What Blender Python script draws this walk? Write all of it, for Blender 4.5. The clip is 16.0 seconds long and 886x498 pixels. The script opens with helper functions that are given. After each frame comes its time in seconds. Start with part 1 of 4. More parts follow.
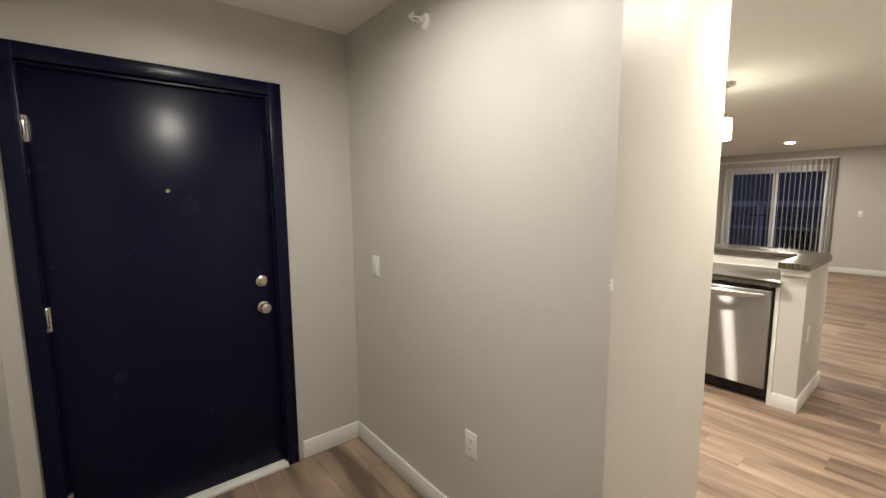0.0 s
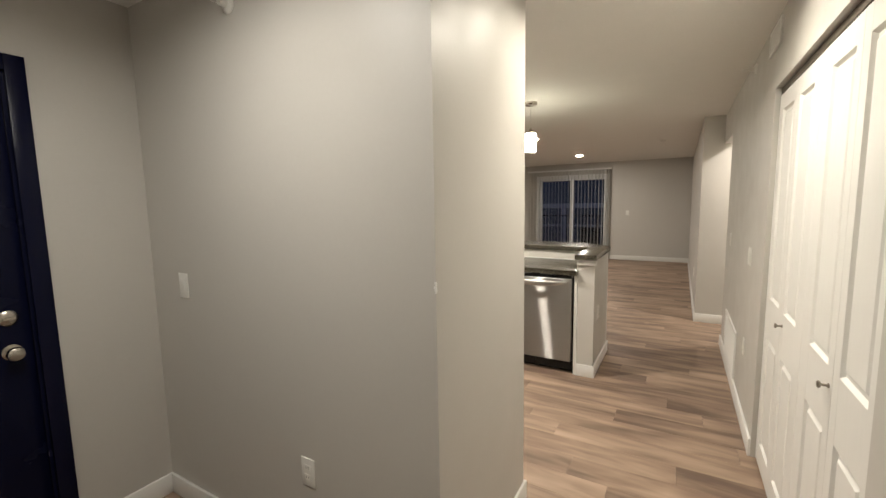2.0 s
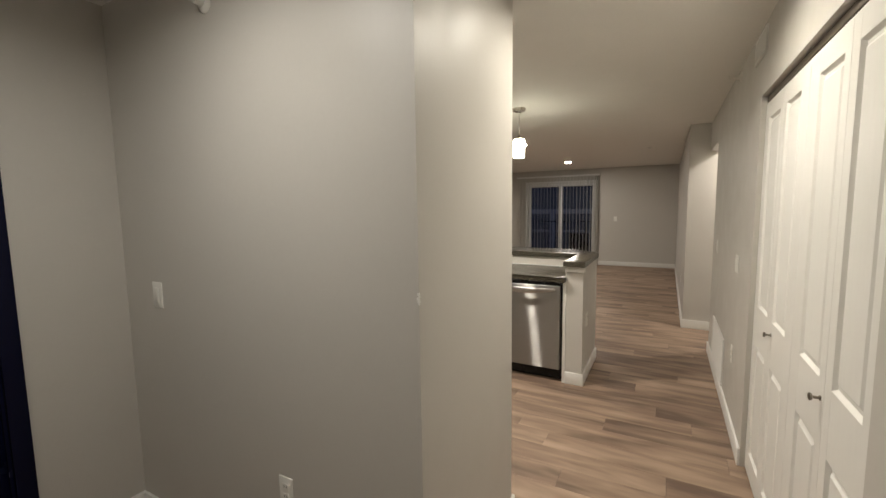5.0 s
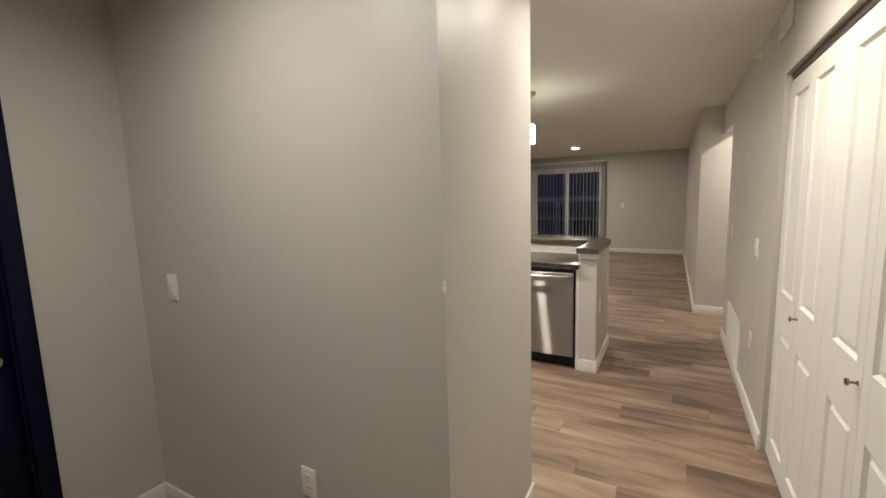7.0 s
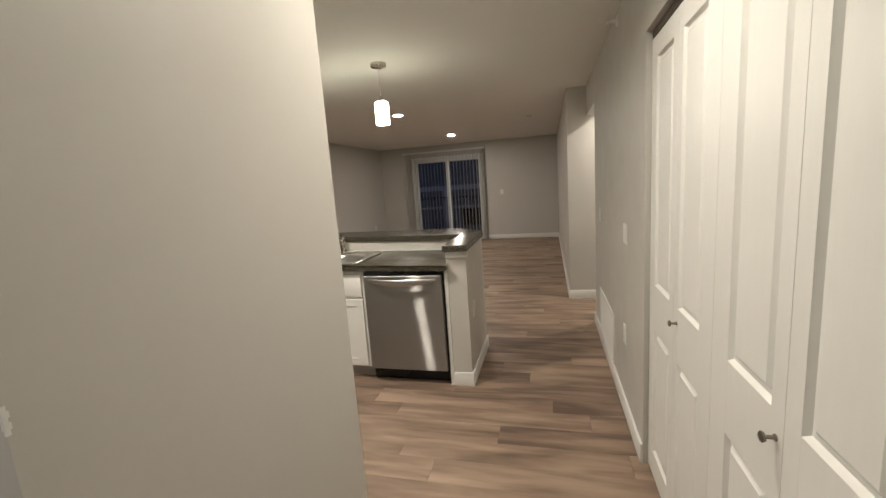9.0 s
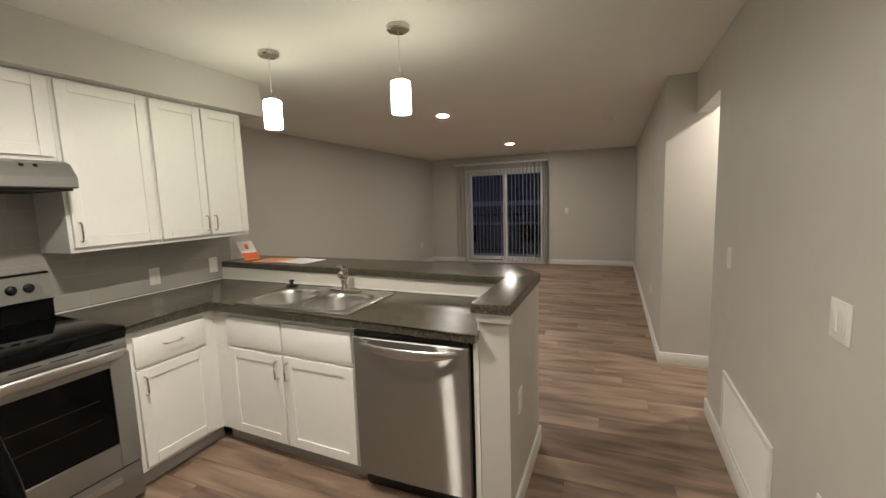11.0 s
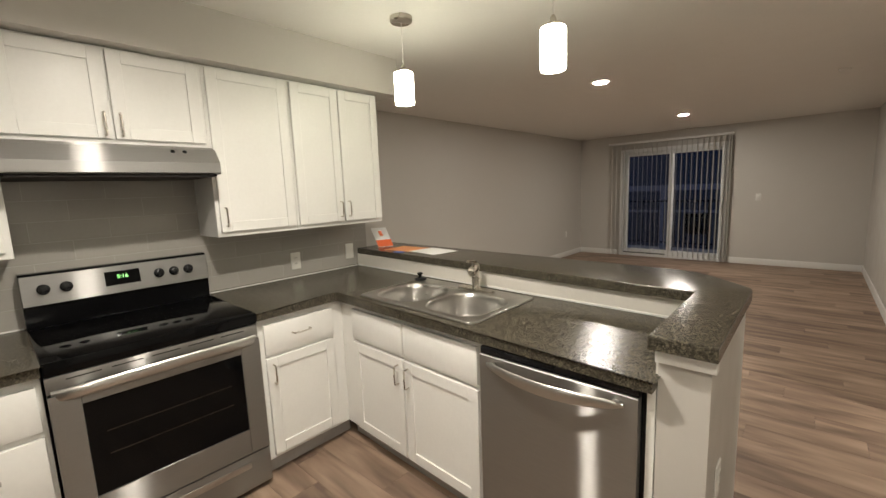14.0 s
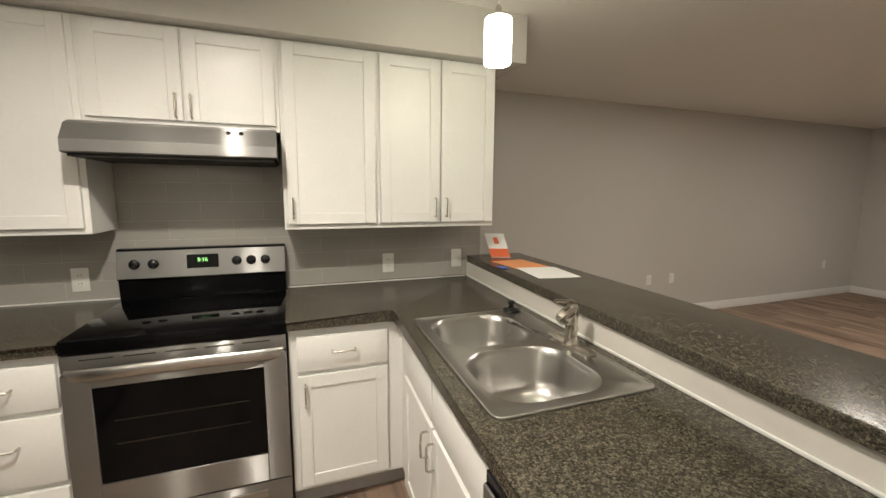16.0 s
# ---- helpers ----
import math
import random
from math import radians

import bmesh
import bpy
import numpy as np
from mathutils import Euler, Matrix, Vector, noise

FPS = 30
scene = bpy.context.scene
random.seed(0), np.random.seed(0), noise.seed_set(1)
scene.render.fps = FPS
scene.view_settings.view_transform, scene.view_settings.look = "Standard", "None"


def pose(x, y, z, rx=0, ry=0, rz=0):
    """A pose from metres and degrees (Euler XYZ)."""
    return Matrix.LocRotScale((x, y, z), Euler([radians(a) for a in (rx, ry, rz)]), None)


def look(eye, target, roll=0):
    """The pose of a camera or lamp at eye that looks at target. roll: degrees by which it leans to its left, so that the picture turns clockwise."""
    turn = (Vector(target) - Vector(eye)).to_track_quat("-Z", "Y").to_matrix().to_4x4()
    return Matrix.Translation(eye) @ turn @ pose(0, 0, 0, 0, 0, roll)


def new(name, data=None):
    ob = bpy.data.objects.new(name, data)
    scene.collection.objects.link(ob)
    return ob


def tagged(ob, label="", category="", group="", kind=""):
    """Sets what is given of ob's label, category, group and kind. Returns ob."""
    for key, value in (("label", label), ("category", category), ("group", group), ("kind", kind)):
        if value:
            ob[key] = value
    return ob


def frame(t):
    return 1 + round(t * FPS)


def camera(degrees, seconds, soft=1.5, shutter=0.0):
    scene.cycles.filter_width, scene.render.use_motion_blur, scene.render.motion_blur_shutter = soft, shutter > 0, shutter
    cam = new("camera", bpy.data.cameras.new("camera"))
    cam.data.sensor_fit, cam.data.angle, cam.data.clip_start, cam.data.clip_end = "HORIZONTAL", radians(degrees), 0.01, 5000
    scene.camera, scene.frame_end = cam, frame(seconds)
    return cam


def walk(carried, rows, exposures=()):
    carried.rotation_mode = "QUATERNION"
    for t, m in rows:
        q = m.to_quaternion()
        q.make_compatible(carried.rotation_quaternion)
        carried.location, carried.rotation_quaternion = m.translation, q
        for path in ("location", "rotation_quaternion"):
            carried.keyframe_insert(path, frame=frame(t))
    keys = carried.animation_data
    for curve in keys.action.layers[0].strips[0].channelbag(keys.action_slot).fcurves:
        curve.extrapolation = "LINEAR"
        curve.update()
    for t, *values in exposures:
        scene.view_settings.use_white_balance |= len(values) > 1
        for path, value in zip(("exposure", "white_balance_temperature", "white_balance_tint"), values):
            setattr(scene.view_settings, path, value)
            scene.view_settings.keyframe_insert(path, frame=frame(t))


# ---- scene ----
cam = camera(94.1, 16.0)
PATH = [
    (0, (0.076, 0.24, 1.497), (1.324, 1.785, 1.258), -0.4),
    (0.5, (0.084, 0.243, 1.496), (1.389, 1.739, 1.254), -0.5),
    (1, (0.102, 0.248, 1.494), (1.522, 1.636, 1.254), -0.6),
    (1.5, (0.134, 0.234, 1.496), (1.7, 1.455, 1.259), -0.8),
    (2, (0.164, 0.225, 1.498), (1.885, 1.218, 1.274), -1.0),
    (2.5, (0.186, 0.209, 1.506), (2.029, 0.957, 1.297), -1.2),
    (3, (0.217, 0.169, 1.507), (2.132, 0.713, 1.315), -1.4),
    (3.5, (0.232, 0.142, 1.51), (2.175, 0.58, 1.329), -1.3),
    (4, (0.237, 0.167, 1.508), (2.168, 0.66, 1.33), -1.1),
    (4.5, (0.23, 0.206, 1.509), (2.097, 0.899, 1.324), -1.0),
    (5, (0.217, 0.234, 1.505), (1.965, 1.185, 1.305), -0.8),
    (5.2, (0.205, 0.242, 1.5), (1.895, 1.292, 1.296), -0.8),
    (7.3, (0.228, 0.307, 1.49), (1.985, 1.222, 1.213), -2.2),
    (7.5, (0.246, 0.306, 1.484), (2.035, 1.151, 1.194), -2.4),
    (8, (0.413, 0.267, 1.459), (2.259, 0.965, 1.137), -3.2),
    (8.5, (0.661, 0.213, 1.479), (2.552, 0.783, 1.165), -3.9),
    (8.7, (0.76, 0.225, 1.478), (2.67, 0.729, 1.163), -4.0),
    (10.8, (1.921, 0.376, 1.477), (3.791, 1.041, 1.231), -2.1),
    (11, (2.014, 0.413, 1.49), (3.847, 1.179, 1.253), -1.9),
    (11.5, (2.178, 0.479, 1.496), (3.745, 1.702, 1.278), -1.4),
    (12, (2.304, 0.491, 1.488), (3.339, 2.189, 1.269), -0.7),
    (12.5, (2.326, 0.503, 1.482), (2.953, 2.389, 1.261), -1.1),
    (13, (2.335, 0.514, 1.479), (2.942, 2.407, 1.258), -1.1),
    (13.5, (2.371, 0.553, 1.478), (3.391, 2.258, 1.25), -1.0),
    (14, (2.409, 0.641, 1.483), (3.877, 1.97, 1.201), -2.2),
    (14.5, (2.576, 0.644, 1.462), (4.095, 1.908, 1.155), -2.7),
    (15, (2.838, 0.621, 1.465), (4.216, 2.039, 1.165), -0.5),
    (15.5, (3.11, 0.753, 1.442), (4.303, 2.335, 1.171), 1.2),
    (16, (3.285, 0.855, 1.461), (3.971, 2.714, 1.192), 0.4),
]
walk(cam, [(t, look(eye, target, roll)) for t, eye, target, roll in PATH],
     exposures=((0.0, 0.77), (1.0, 0.70), (2.0, 0.34), (3.0, -0.1), (4.0, -0.12), (5.2, 0.0), (7.5, 0.05), (8.7, -0.12), (10.8, -0.08), (12.0, 0.06), (13.0, 0.13), (16.0, 0.13)))

# ---- world and lamps ----
world = bpy.data.worlds.new("dusk")
scene.world = world
world.use_nodes = True
wn = world.node_tree.nodes
wn["Background"].inputs["Color"].default_value = (0.12, 0.25, 0.60, 1)
wn["Background"].inputs["Strength"].default_value = 0.30

# strengths of the lamps' glowing parts
PENDANT_GLOW, CAN_GLOW = 26.0, 920.0
HALL_GLOW, FOYER_GLOW, KITCHEN_GLOW, PASSAGE_GLOW = 440.0, 335.0, 900.0, 600.0
WARM, CREAM, COOLER, GREENISH = (1.0, 0.915, 0.80), (1.0, 0.925, 0.785), (1.0, 0.947, 0.85), (1.0, 0.965, 0.76)

# ---- plan, in metres ----
H = 2.43
DOOR_WALL_Y, FOYER_E, FOYER_W, FOYER_S = 2.51, 1.21, -0.29, -0.37
HALL_N, HALL_END = 0.855, 2.02
HALL_S = -0.18
CLOSET = (1.44, 2.99, 2.063)
SIDE_OPEN = (5.11, 5.95, 2.11)
LIV_S, LIV_N, LIV_E = 0.03, 4.50, 11.27
KIT_N, KIT_W, KIT_E = 3.352, 1.33, 4.55
SLIDER = (1.80, 3.655, 2.145)
COUNTER, BAR = 0.914, 1.052


# ---- materials ----
def mat(name, color, rough=0.5, metal=0.0, vary=0.06, scale=6.0, fine=60.0, bump=0.05, bump_scale=200.0, stretch=(1, 1, 1), rand=0.0, rough_vary=0.08, spec=0.5):
    m = bpy.data.materials.new(name)
    m.use_nodes = True
    n, l = m.node_tree.nodes, m.node_tree.links
    p = n["Principled BSDF"]
    p.inputs["Metallic"].default_value = metal
    p.inputs["Specular IOR Level"].default_value = spec
    tc = n.new("ShaderNodeTexCoord")
    mp = n.new("ShaderNodeMapping")
    mp.inputs["Scale"].default_value = stretch
    l.new(tc.outputs["Object"], mp.inputs["Vector"])
    a, b = n.new("ShaderNodeTexNoise"), n.new("ShaderNodeTexNoise")
    a.inputs["Scale"].default_value, b.inputs["Scale"].default_value = scale, fine
    a.inputs["Detail"].default_value, b.inputs["Detail"].default_value = 4, 3
    for t in (a, b):
        l.new(mp.outputs["Vector"], t.inputs["Vector"])
    mix = n.new("ShaderNodeMath")
    mix.operation = "ADD"
    l.new(a.outputs["Fac"], mix.inputs[0])
    l.new(b.outputs["Fac"], mix.inputs[1])
    ramp = n.new("ShaderNodeMapRange")
    ramp.inputs["From Min"].default_value, ramp.inputs["From Max"].default_value = 0.6, 1.4
    ramp.inputs["To Min"].default_value, ramp.inputs["To Max"].default_value = 1 - vary, 1 + vary
    l.new(mix.outputs[0], ramp.inputs["Value"])
    val = ramp.outputs["Result"]
    if rand:
        oi = n.new("ShaderNodeObjectInfo")
        r2 = n.new("ShaderNodeMapRange")
        r2.inputs["To Min"].default_value, r2.inputs["To Max"].default_value = 1 - rand, 1 + rand
        l.new(oi.outputs["Random"], r2.inputs["Value"])
        mul = n.new("ShaderNodeMath")
        mul.operation = "MULTIPLY"
        l.new(val, mul.inputs[0])
        l.new(r2.outputs["Result"], mul.inputs[1])
        val = mul.outputs[0]
    sc = n.new("ShaderNodeVectorMath")
    sc.operation = "SCALE"
    sc.inputs[0].default_value = color
    l.new(val, sc.inputs["Scale"])
    l.new(sc.outputs["Vector"], p.inputs["Base Color"])
    rr = n.new("ShaderNodeMapRange")
    rr.inputs["From Min"].default_value, rr.inputs["From Max"].default_value = 0.3, 0.7
    rr.inputs["To Min"].default_value, rr.inputs["To Max"].default_value = max(0.02, rough - rough_vary), rough + rough_vary
    l.new(a.outputs["Fac"], rr.inputs["Value"])
    l.new(rr.outputs["Result"], p.inputs["Roughness"])
    if bump:
        c = n.new("ShaderNodeTexNoise")
        c.inputs["Scale"].default_value = bump_scale
        c.inputs["Detail"].default_value = 3
        l.new(mp.outputs["Vector"], c.inputs["Vector"])
        bp = n.new("ShaderNodeBump")
        bp.inputs["Strength"].default_value = bump
        bp.inputs["Distance"].default_value = 0.002
        l.new(c.outputs["Fac"], bp.inputs["Height"])
        l.new(bp.outputs["Normal"], p.inputs["Normal"])
    return m


def glow(name, color, strength, base=(0.8, 0.8, 0.8)):
    m = bpy.data.materials.new(name)
    m.use_nodes = True
    p = m.node_tree.nodes["Principled BSDF"]
    p.inputs["Base Color"].default_value = (*base, 1)
    p.inputs["Emission Color"].default_value = (*color, 1)
    p.inputs["Emission Strength"].default_value = strength
    return m


def glass(name, color=(1, 1, 1), rough=0.0):
    m = bpy.data.materials.new(name)
    m.use_nodes = True
    p = m.node_tree.nodes["Principled BSDF"]
    p.inputs["Base Color"].default_value = (*color, 1)
    p.inputs["Transmission Weight"].default_value = 1
    p.inputs["Roughness"].default_value = rough
    p.inputs["IOR"].default_value = 1.45
    return m


def wood_floor():
    m = mat("vinyl_plank", (0.27, 0.185, 0.135), 0.42, vary=0.0, bump=0)
    n, l = m.node_tree.nodes, m.node_tree.links
    for x in list(n):
        if x.bl_idname not in ("ShaderNodeBsdfPrincipled", "ShaderNodeOutputMaterial"):
            n.remove(x)
    p = n["Principled BSDF"]
    tc, oi = n.new("ShaderNodeTexCoord"), n.new("ShaderNodeObjectInfo")
    off = n.new("ShaderNodeVectorMath")
    off.operation = "MULTIPLY_ADD"
    off.inputs[1].default_value = (1, 1, 1)
    comb = n.new("ShaderNodeCombineXYZ")
    k = n.new("ShaderNodeMath")
    k.operation = "MULTIPLY"
    k.inputs[1].default_value = 37.0
    l.new(oi.outputs["Random"], k.inputs[0])
    for s in ("X", "Y", "Z"):
        l.new(k.outputs[0], comb.inputs[s])
    l.new(tc.outputs["Object"], off.inputs[0])
    l.new(comb.outputs[0], off.inputs[2])
    mp = n.new("ShaderNodeMapping")
    mp.inputs["Scale"].default_value = (1.0, 0.16, 1.0)
    l.new(off.outputs[0], mp.inputs["Vector"])
    broad, grain, knots = n.new("ShaderNodeTexNoise"), n.new("ShaderNodeTexNoise"), n.new("ShaderNodeTexNoise")
    for t, s, d, w in ((broad, 10, 2, 0.5), (grain, 140, 4, 0.3), (knots, 34, 3, 1.0)):
        t.inputs["Scale"].default_value, t.inputs["Detail"].default_value, t.inputs["Distortion"].default_value = s, d, w
        l.new(mp.outputs["Vector"], t.inputs["Vector"])
    s1 = n.new("ShaderNodeMath")
    s1.operation = "MULTIPLY_ADD"
    l.new(knots.outputs["Fac"], s1.inputs[0])
    s1.inputs[1].default_value = 0.14
    l.new(broad.outputs["Fac"], s1.inputs[2])
    s2 = n.new("ShaderNodeMath")
    s2.operation = "MULTIPLY_ADD"
    l.new(grain.outputs["Fac"], s2.inputs[0])
    s2.inputs[1].default_value = 0.05
    l.new(s1.outputs[0], s2.inputs[2])
    s3 = n.new("ShaderNodeMath")
    s3.operation = "MULTIPLY_ADD"
    l.new(oi.outputs["Random"], s3.inputs[0])
    s3.inputs[1].default_value = 0.22
    l.new(s2.outputs[0], s3.inputs[2])
    ramp = n.new("ShaderNodeValToRGB")
    e = ramp.color_ramp.elements
    e[0].position, e[0].color = 0.08, (0.125, 0.081, 0.060, 1)
    e[1].position, e[1].color = 0.95, (0.41, 0.295, 0.218, 1)
    mid = e.new(0.45)
    mid.color = (0.25, 0.175, 0.126, 1)
    mr = n.new("ShaderNodeMapRange")
    mr.inputs["From Min"].default_value, mr.inputs["From Max"].default_value = 0.45, 1.02
    l.new(s3.outputs[0], mr.inputs["Value"])
    l.new(mr.outputs["Result"], ramp.inputs["Fac"])
    l.new(ramp.outputs["Color"], p.inputs["Base Color"])
    rr = n.new("ShaderNodeMapRange")
    rr.inputs["To Min"].default_value, rr.inputs["To Max"].default_value = 0.44, 0.60
    l.new(grain.outputs["Fac"], rr.inputs["Value"])
    l.new(rr.outputs["Result"], p.inputs["Roughness"])
    bp = n.new("ShaderNodeBump")
    bp.inputs["Strength"].default_value, bp.inputs["Distance"].default_value = 0.12, 0.0015
    l.new(grain.outputs["Fac"], bp.inputs["Height"])
    l.new(bp.outputs["Normal"], p.inputs["Normal"])
    return m


def laminate():
    """Dark laminate printed with crowded flecks of several sizes and tones."""
    m = mat("speckled_laminate", (0.05, 0.048, 0.045), 0.21, vary=0.5, scale=22, fine=140, bump=0.0, rough_vary=0.012, spec=0.30)
    n, l = m.node_tree.nodes, m.node_tree.links
    p = n["Principled BSDF"]
    tc = n.new("ShaderNodeTexCoord")
    warp = n.new("ShaderNodeTexNoise")
    warp.inputs["Scale"].default_value, warp.inputs["Detail"].default_value = 160, 2
    l.new(tc.outputs["Object"], warp.inputs["Vector"])
    push = n.new("ShaderNodeVectorMath")
    push.operation = "MULTIPLY_ADD"
    push.inputs[1].default_value = (0.008, 0.008, 0.008)
    l.new(warp.outputs["Color"], push.inputs[0])
    l.new(tc.outputs["Object"], push.inputs[2])
    parts = []
    for size, weight in ((190, 0.5), (380, 0.5)):
        v = n.new("ShaderNodeTexVoronoi")
        v.inputs["Scale"].default_value = size
        l.new(push.outputs[0], v.inputs["Vector"])
        sep = n.new("ShaderNodeSeparateColor")
        l.new(v.outputs["Color"], sep.inputs[0])
        k = n.new("ShaderNodeMath")
        k.operation = "MULTIPLY"
        k.inputs[1].default_value = weight
        l.new(sep.outputs[0], k.inputs[0])
        parts.append(k.outputs[0])
    cloud = n.new("ShaderNodeTexNoise")
    cloud.inputs["Scale"].default_value, cloud.inputs["Detail"].default_value = 30, 3
    l.new(tc.outputs["Object"], cloud.inputs["Vector"])
    both = n.new("ShaderNodeMath")
    l.new(parts[0], both.inputs[0])
    l.new(parts[1], both.inputs[1])
    add = n.new("ShaderNodeMath")
    add.operation = "MULTIPLY_ADD"
    add.inputs[1].default_value = 0.30
    l.new(cloud.outputs["Fac"], add.inputs[0])
    l.new(both.outputs[0], add.inputs[2])
    r = n.new("ShaderNodeValToRGB")
    e = r.color_ramp.elements
    e[0].position, e[0].color = 0.28, (0.021, 0.019, 0.0145, 1)
    e[1].position, e[1].color = 1.0, (0.145, 0.126, 0.092, 1)
    for at, c in ((0.55, (0.041, 0.037, 0.028, 1)), (0.78, (0.072, 0.064, 0.047, 1))):
        e.new(at).color = c
    l.new(add.outputs[0], r.inputs["Fac"])
    l.new(r.outputs["Color"], p.inputs["Base Color"])
    return m


PAINT = mat("greige_wall_paint", (0.52, 0.50, 0.465), 0.45, vary=0.015, bump=0.05, bump_scale=260, spec=0.5)
CEIL = mat("ceiling_paint", (0.82, 0.805, 0.765), 0.8, vary=0.02, bump=0.25, bump_scale=120, spec=0.2)
TRIM = mat("white_trim_paint", (0.76, 0.755, 0.73), 0.38, vary=0.02, bump=0.03)
CAB = mat("white_cabinet_paint", (0.78, 0.775, 0.745), 0.36, vary=0.025, bump=0.04, bump_scale=120)
CLOSETM = mat("white_door_paint", (0.74, 0.73, 0.70), 0.40, vary=0.02, bump=0.06, bump_scale=180, stretch=(1, 1, 0.15))
NAVY = mat("navy_door_paint", (0.0034, 0.0044, 0.018), 0.27, vary=0.03, bump=0.0, rough_vary=0.005, spec=0.17)
def brushed(m, amount, share):
    """Streaks a share of the gloss upright, across the horizontal brushing."""
    n, l = m.node_tree.nodes, m.node_tree.links
    p = n["Principled BSDF"]
    t, g = n.new("ShaderNodeCombineXYZ"), n.new("ShaderNodeBsdfAnisotropic")
    t.inputs["X"].default_value, t.inputs["Y"].default_value, t.inputs["Z"].default_value = 0.0, 0.0, 1.0
    l.new(t.outputs["Vector"], g.inputs["Tangent"])
    l.new(p.inputs["Base Color"].links[0].from_socket, g.inputs["Color"])
    l.new(p.inputs["Roughness"].links[0].from_socket, g.inputs["Roughness"])
    g.inputs["Anisotropy"].default_value = amount
    soft = n.new("ShaderNodeMixShader")
    soft.inputs["Fac"].default_value = share
    l.remove(p.inputs["Roughness"].links[0])
    p.inputs["Roughness"].default_value = 0.52
    l.new(p.outputs["BSDF"], soft.inputs[1])
    l.new(g.outputs["BSDF"], soft.inputs[2])
    l.new(soft.outputs["Shader"], n["Material Output"].inputs["Surface"])
    return m


STEEL = mat("brushed_steel", (0.37, 0.366, 0.353), 0.40, 1.0, vary=0.04, scale=3, fine=240, bump=0.05, bump_scale=300, stretch=(0.05, 0.05, 1), rough_vary=0.008)
STEELV = mat("brushed_steel_upright", (0.37, 0.365, 0.35), 0.33, 1.0, vary=0.04, scale=3, fine=240, bump=0.04, bump_scale=300, stretch=(0.05, 0.05, 1), rough_vary=0.008)
brushed(STEEL, -0.88, 0.34)
brushed(STEELV, -0.93, 0.24)
FRIDGE_STEEL = mat("satin_steel", (0.50, 0.49, 0.47), 0.19, 1.0, vary=0.05, scale=3, fine=200, bump=0.03, bump_scale=7, rough_vary=0.02)
brushed(FRIDGE_STEEL, -0.6, 0.92)
HANDLE = mat("black_handle_plastic", (0.003, 0.003, 0.0034), 0.26, vary=0.1, bump=0.03, spec=0.10)
BODYBLACK = mat("black_textured_steel", (0.005, 0.005, 0.0055), 0.5, vary=0.1, bump=0.08, bump_scale=400, spec=0.15)
SINKM = mat("sink_steel", (0.47, 0.46, 0.44), 0.30, 1.0, vary=0.05, scale=9, fine=200, bump=0.03, bump_scale=300, stretch=(1, 0.08, 1), rough_vary=0.03)
GRIP = mat("satin_steel_grip", (0.52, 0.51, 0.49), 0.30, 1.0, vary=0.04, bump=0.02, rough_vary=0.03)
NICKEL = mat("satin_nickel", (0.58, 0.54, 0.48), 0.28, 1.0, vary=0.04, bump=0.0)
CHROME = mat("chrome", (0.55, 0.54, 0.52), 0.20, 1.0, vary=0.02, bump=0.0, rough_vary=0.04)
BLACK = mat("black_plastic", (0.008, 0.008, 0.009), 0.28, vary=0.1, bump=0.02, spec=0.35)
BLACKGLASS = mat("black_glass", (0.003, 0.003, 0.0033), 0.07, vary=0.05, bump=0.0, rough_vary=0.02, spec=0.14)
ENAMEL = mat("black_enamel", (0.004, 0.004, 0.0045), 0.16, vary=0.08, bump=0.02, spec=0.25)
# Near-black, with the shade inside slots, gaps and the closet put into its colour.
DARK = mat("dark_recess", (0.018, 0.016, 0.015), 0.7, vary=0.1)
PLATE = mat("white_plate_plastic", (0.76, 0.75, 0.71), 0.35, vary=0.02, bump=0.0)
TILE = mat("greige_glazed_tile", (0.36, 0.345, 0.315), 0.16, vary=0.03, bump=0.015, bump_scale=25, rand=0.025, rough_vary=0.04)
GROUT = mat("pale_grout", (0.44, 0.42, 0.385), 0.6, vary=0.05)
TOE = mat("grey_toe_kick_vinyl", (0.36, 0.35, 0.335), 0.55, vary=0.08)
VINYL = mat("white_vinyl_frame", (0.72, 0.72, 0.71), 0.4, vary=0.02, bump=0.0)
VANE = mat("ivory_blind_vane", (0.50, 0.49, 0.46), 0.55, vary=0.03)
LAMINATE = laminate()
PLANK = wood_floor()
GLASS = glass("clear_glass")
SHADE_GLOW = glow("lit_opal_glass", GREENISH, PENDANT_GLOW)
CANGLOW = glow("lit_can_lens", WARM, CAN_GLOW)
CLOCK = glow("green_clock_digits", (0.15, 1.0, 0.10), 1.6)
PAPER = mat("white_paper", (0.78, 0.78, 0.77), 0.6, vary=0.02, bump=0.0)
ORANGE = mat("orange_print", (0.75, 0.13, 0.03), 0.5, vary=0.03, bump=0.0)
PEACH = mat("orange_sheet", (0.72, 0.30, 0.12), 0.55, vary=0.03, bump=0.0)
BLUE = mat("blue_print", (0.03, 0.12, 0.50), 0.45, vary=0.03, bump=0.0)
OUTSIDE = mat("dusk_siding", (0.09, 0.10, 0.115), 0.8, vary=0.25)
OUTTRIM = mat("pale_siding_trim", (0.26, 0.28, 0.32), 0.7, vary=0.05)
ROOFM = mat("dark_roof", (0.04, 0.042, 0.05), 0.9, vary=0.2)
ASPHALT = mat("asphalt", (0.05, 0.05, 0.052), 0.9, vary=0.2)

# ---- mesh helpers ----
SPOT = {}
SKEW = [0.0]   # how far the peninsula leans off square while it is being built


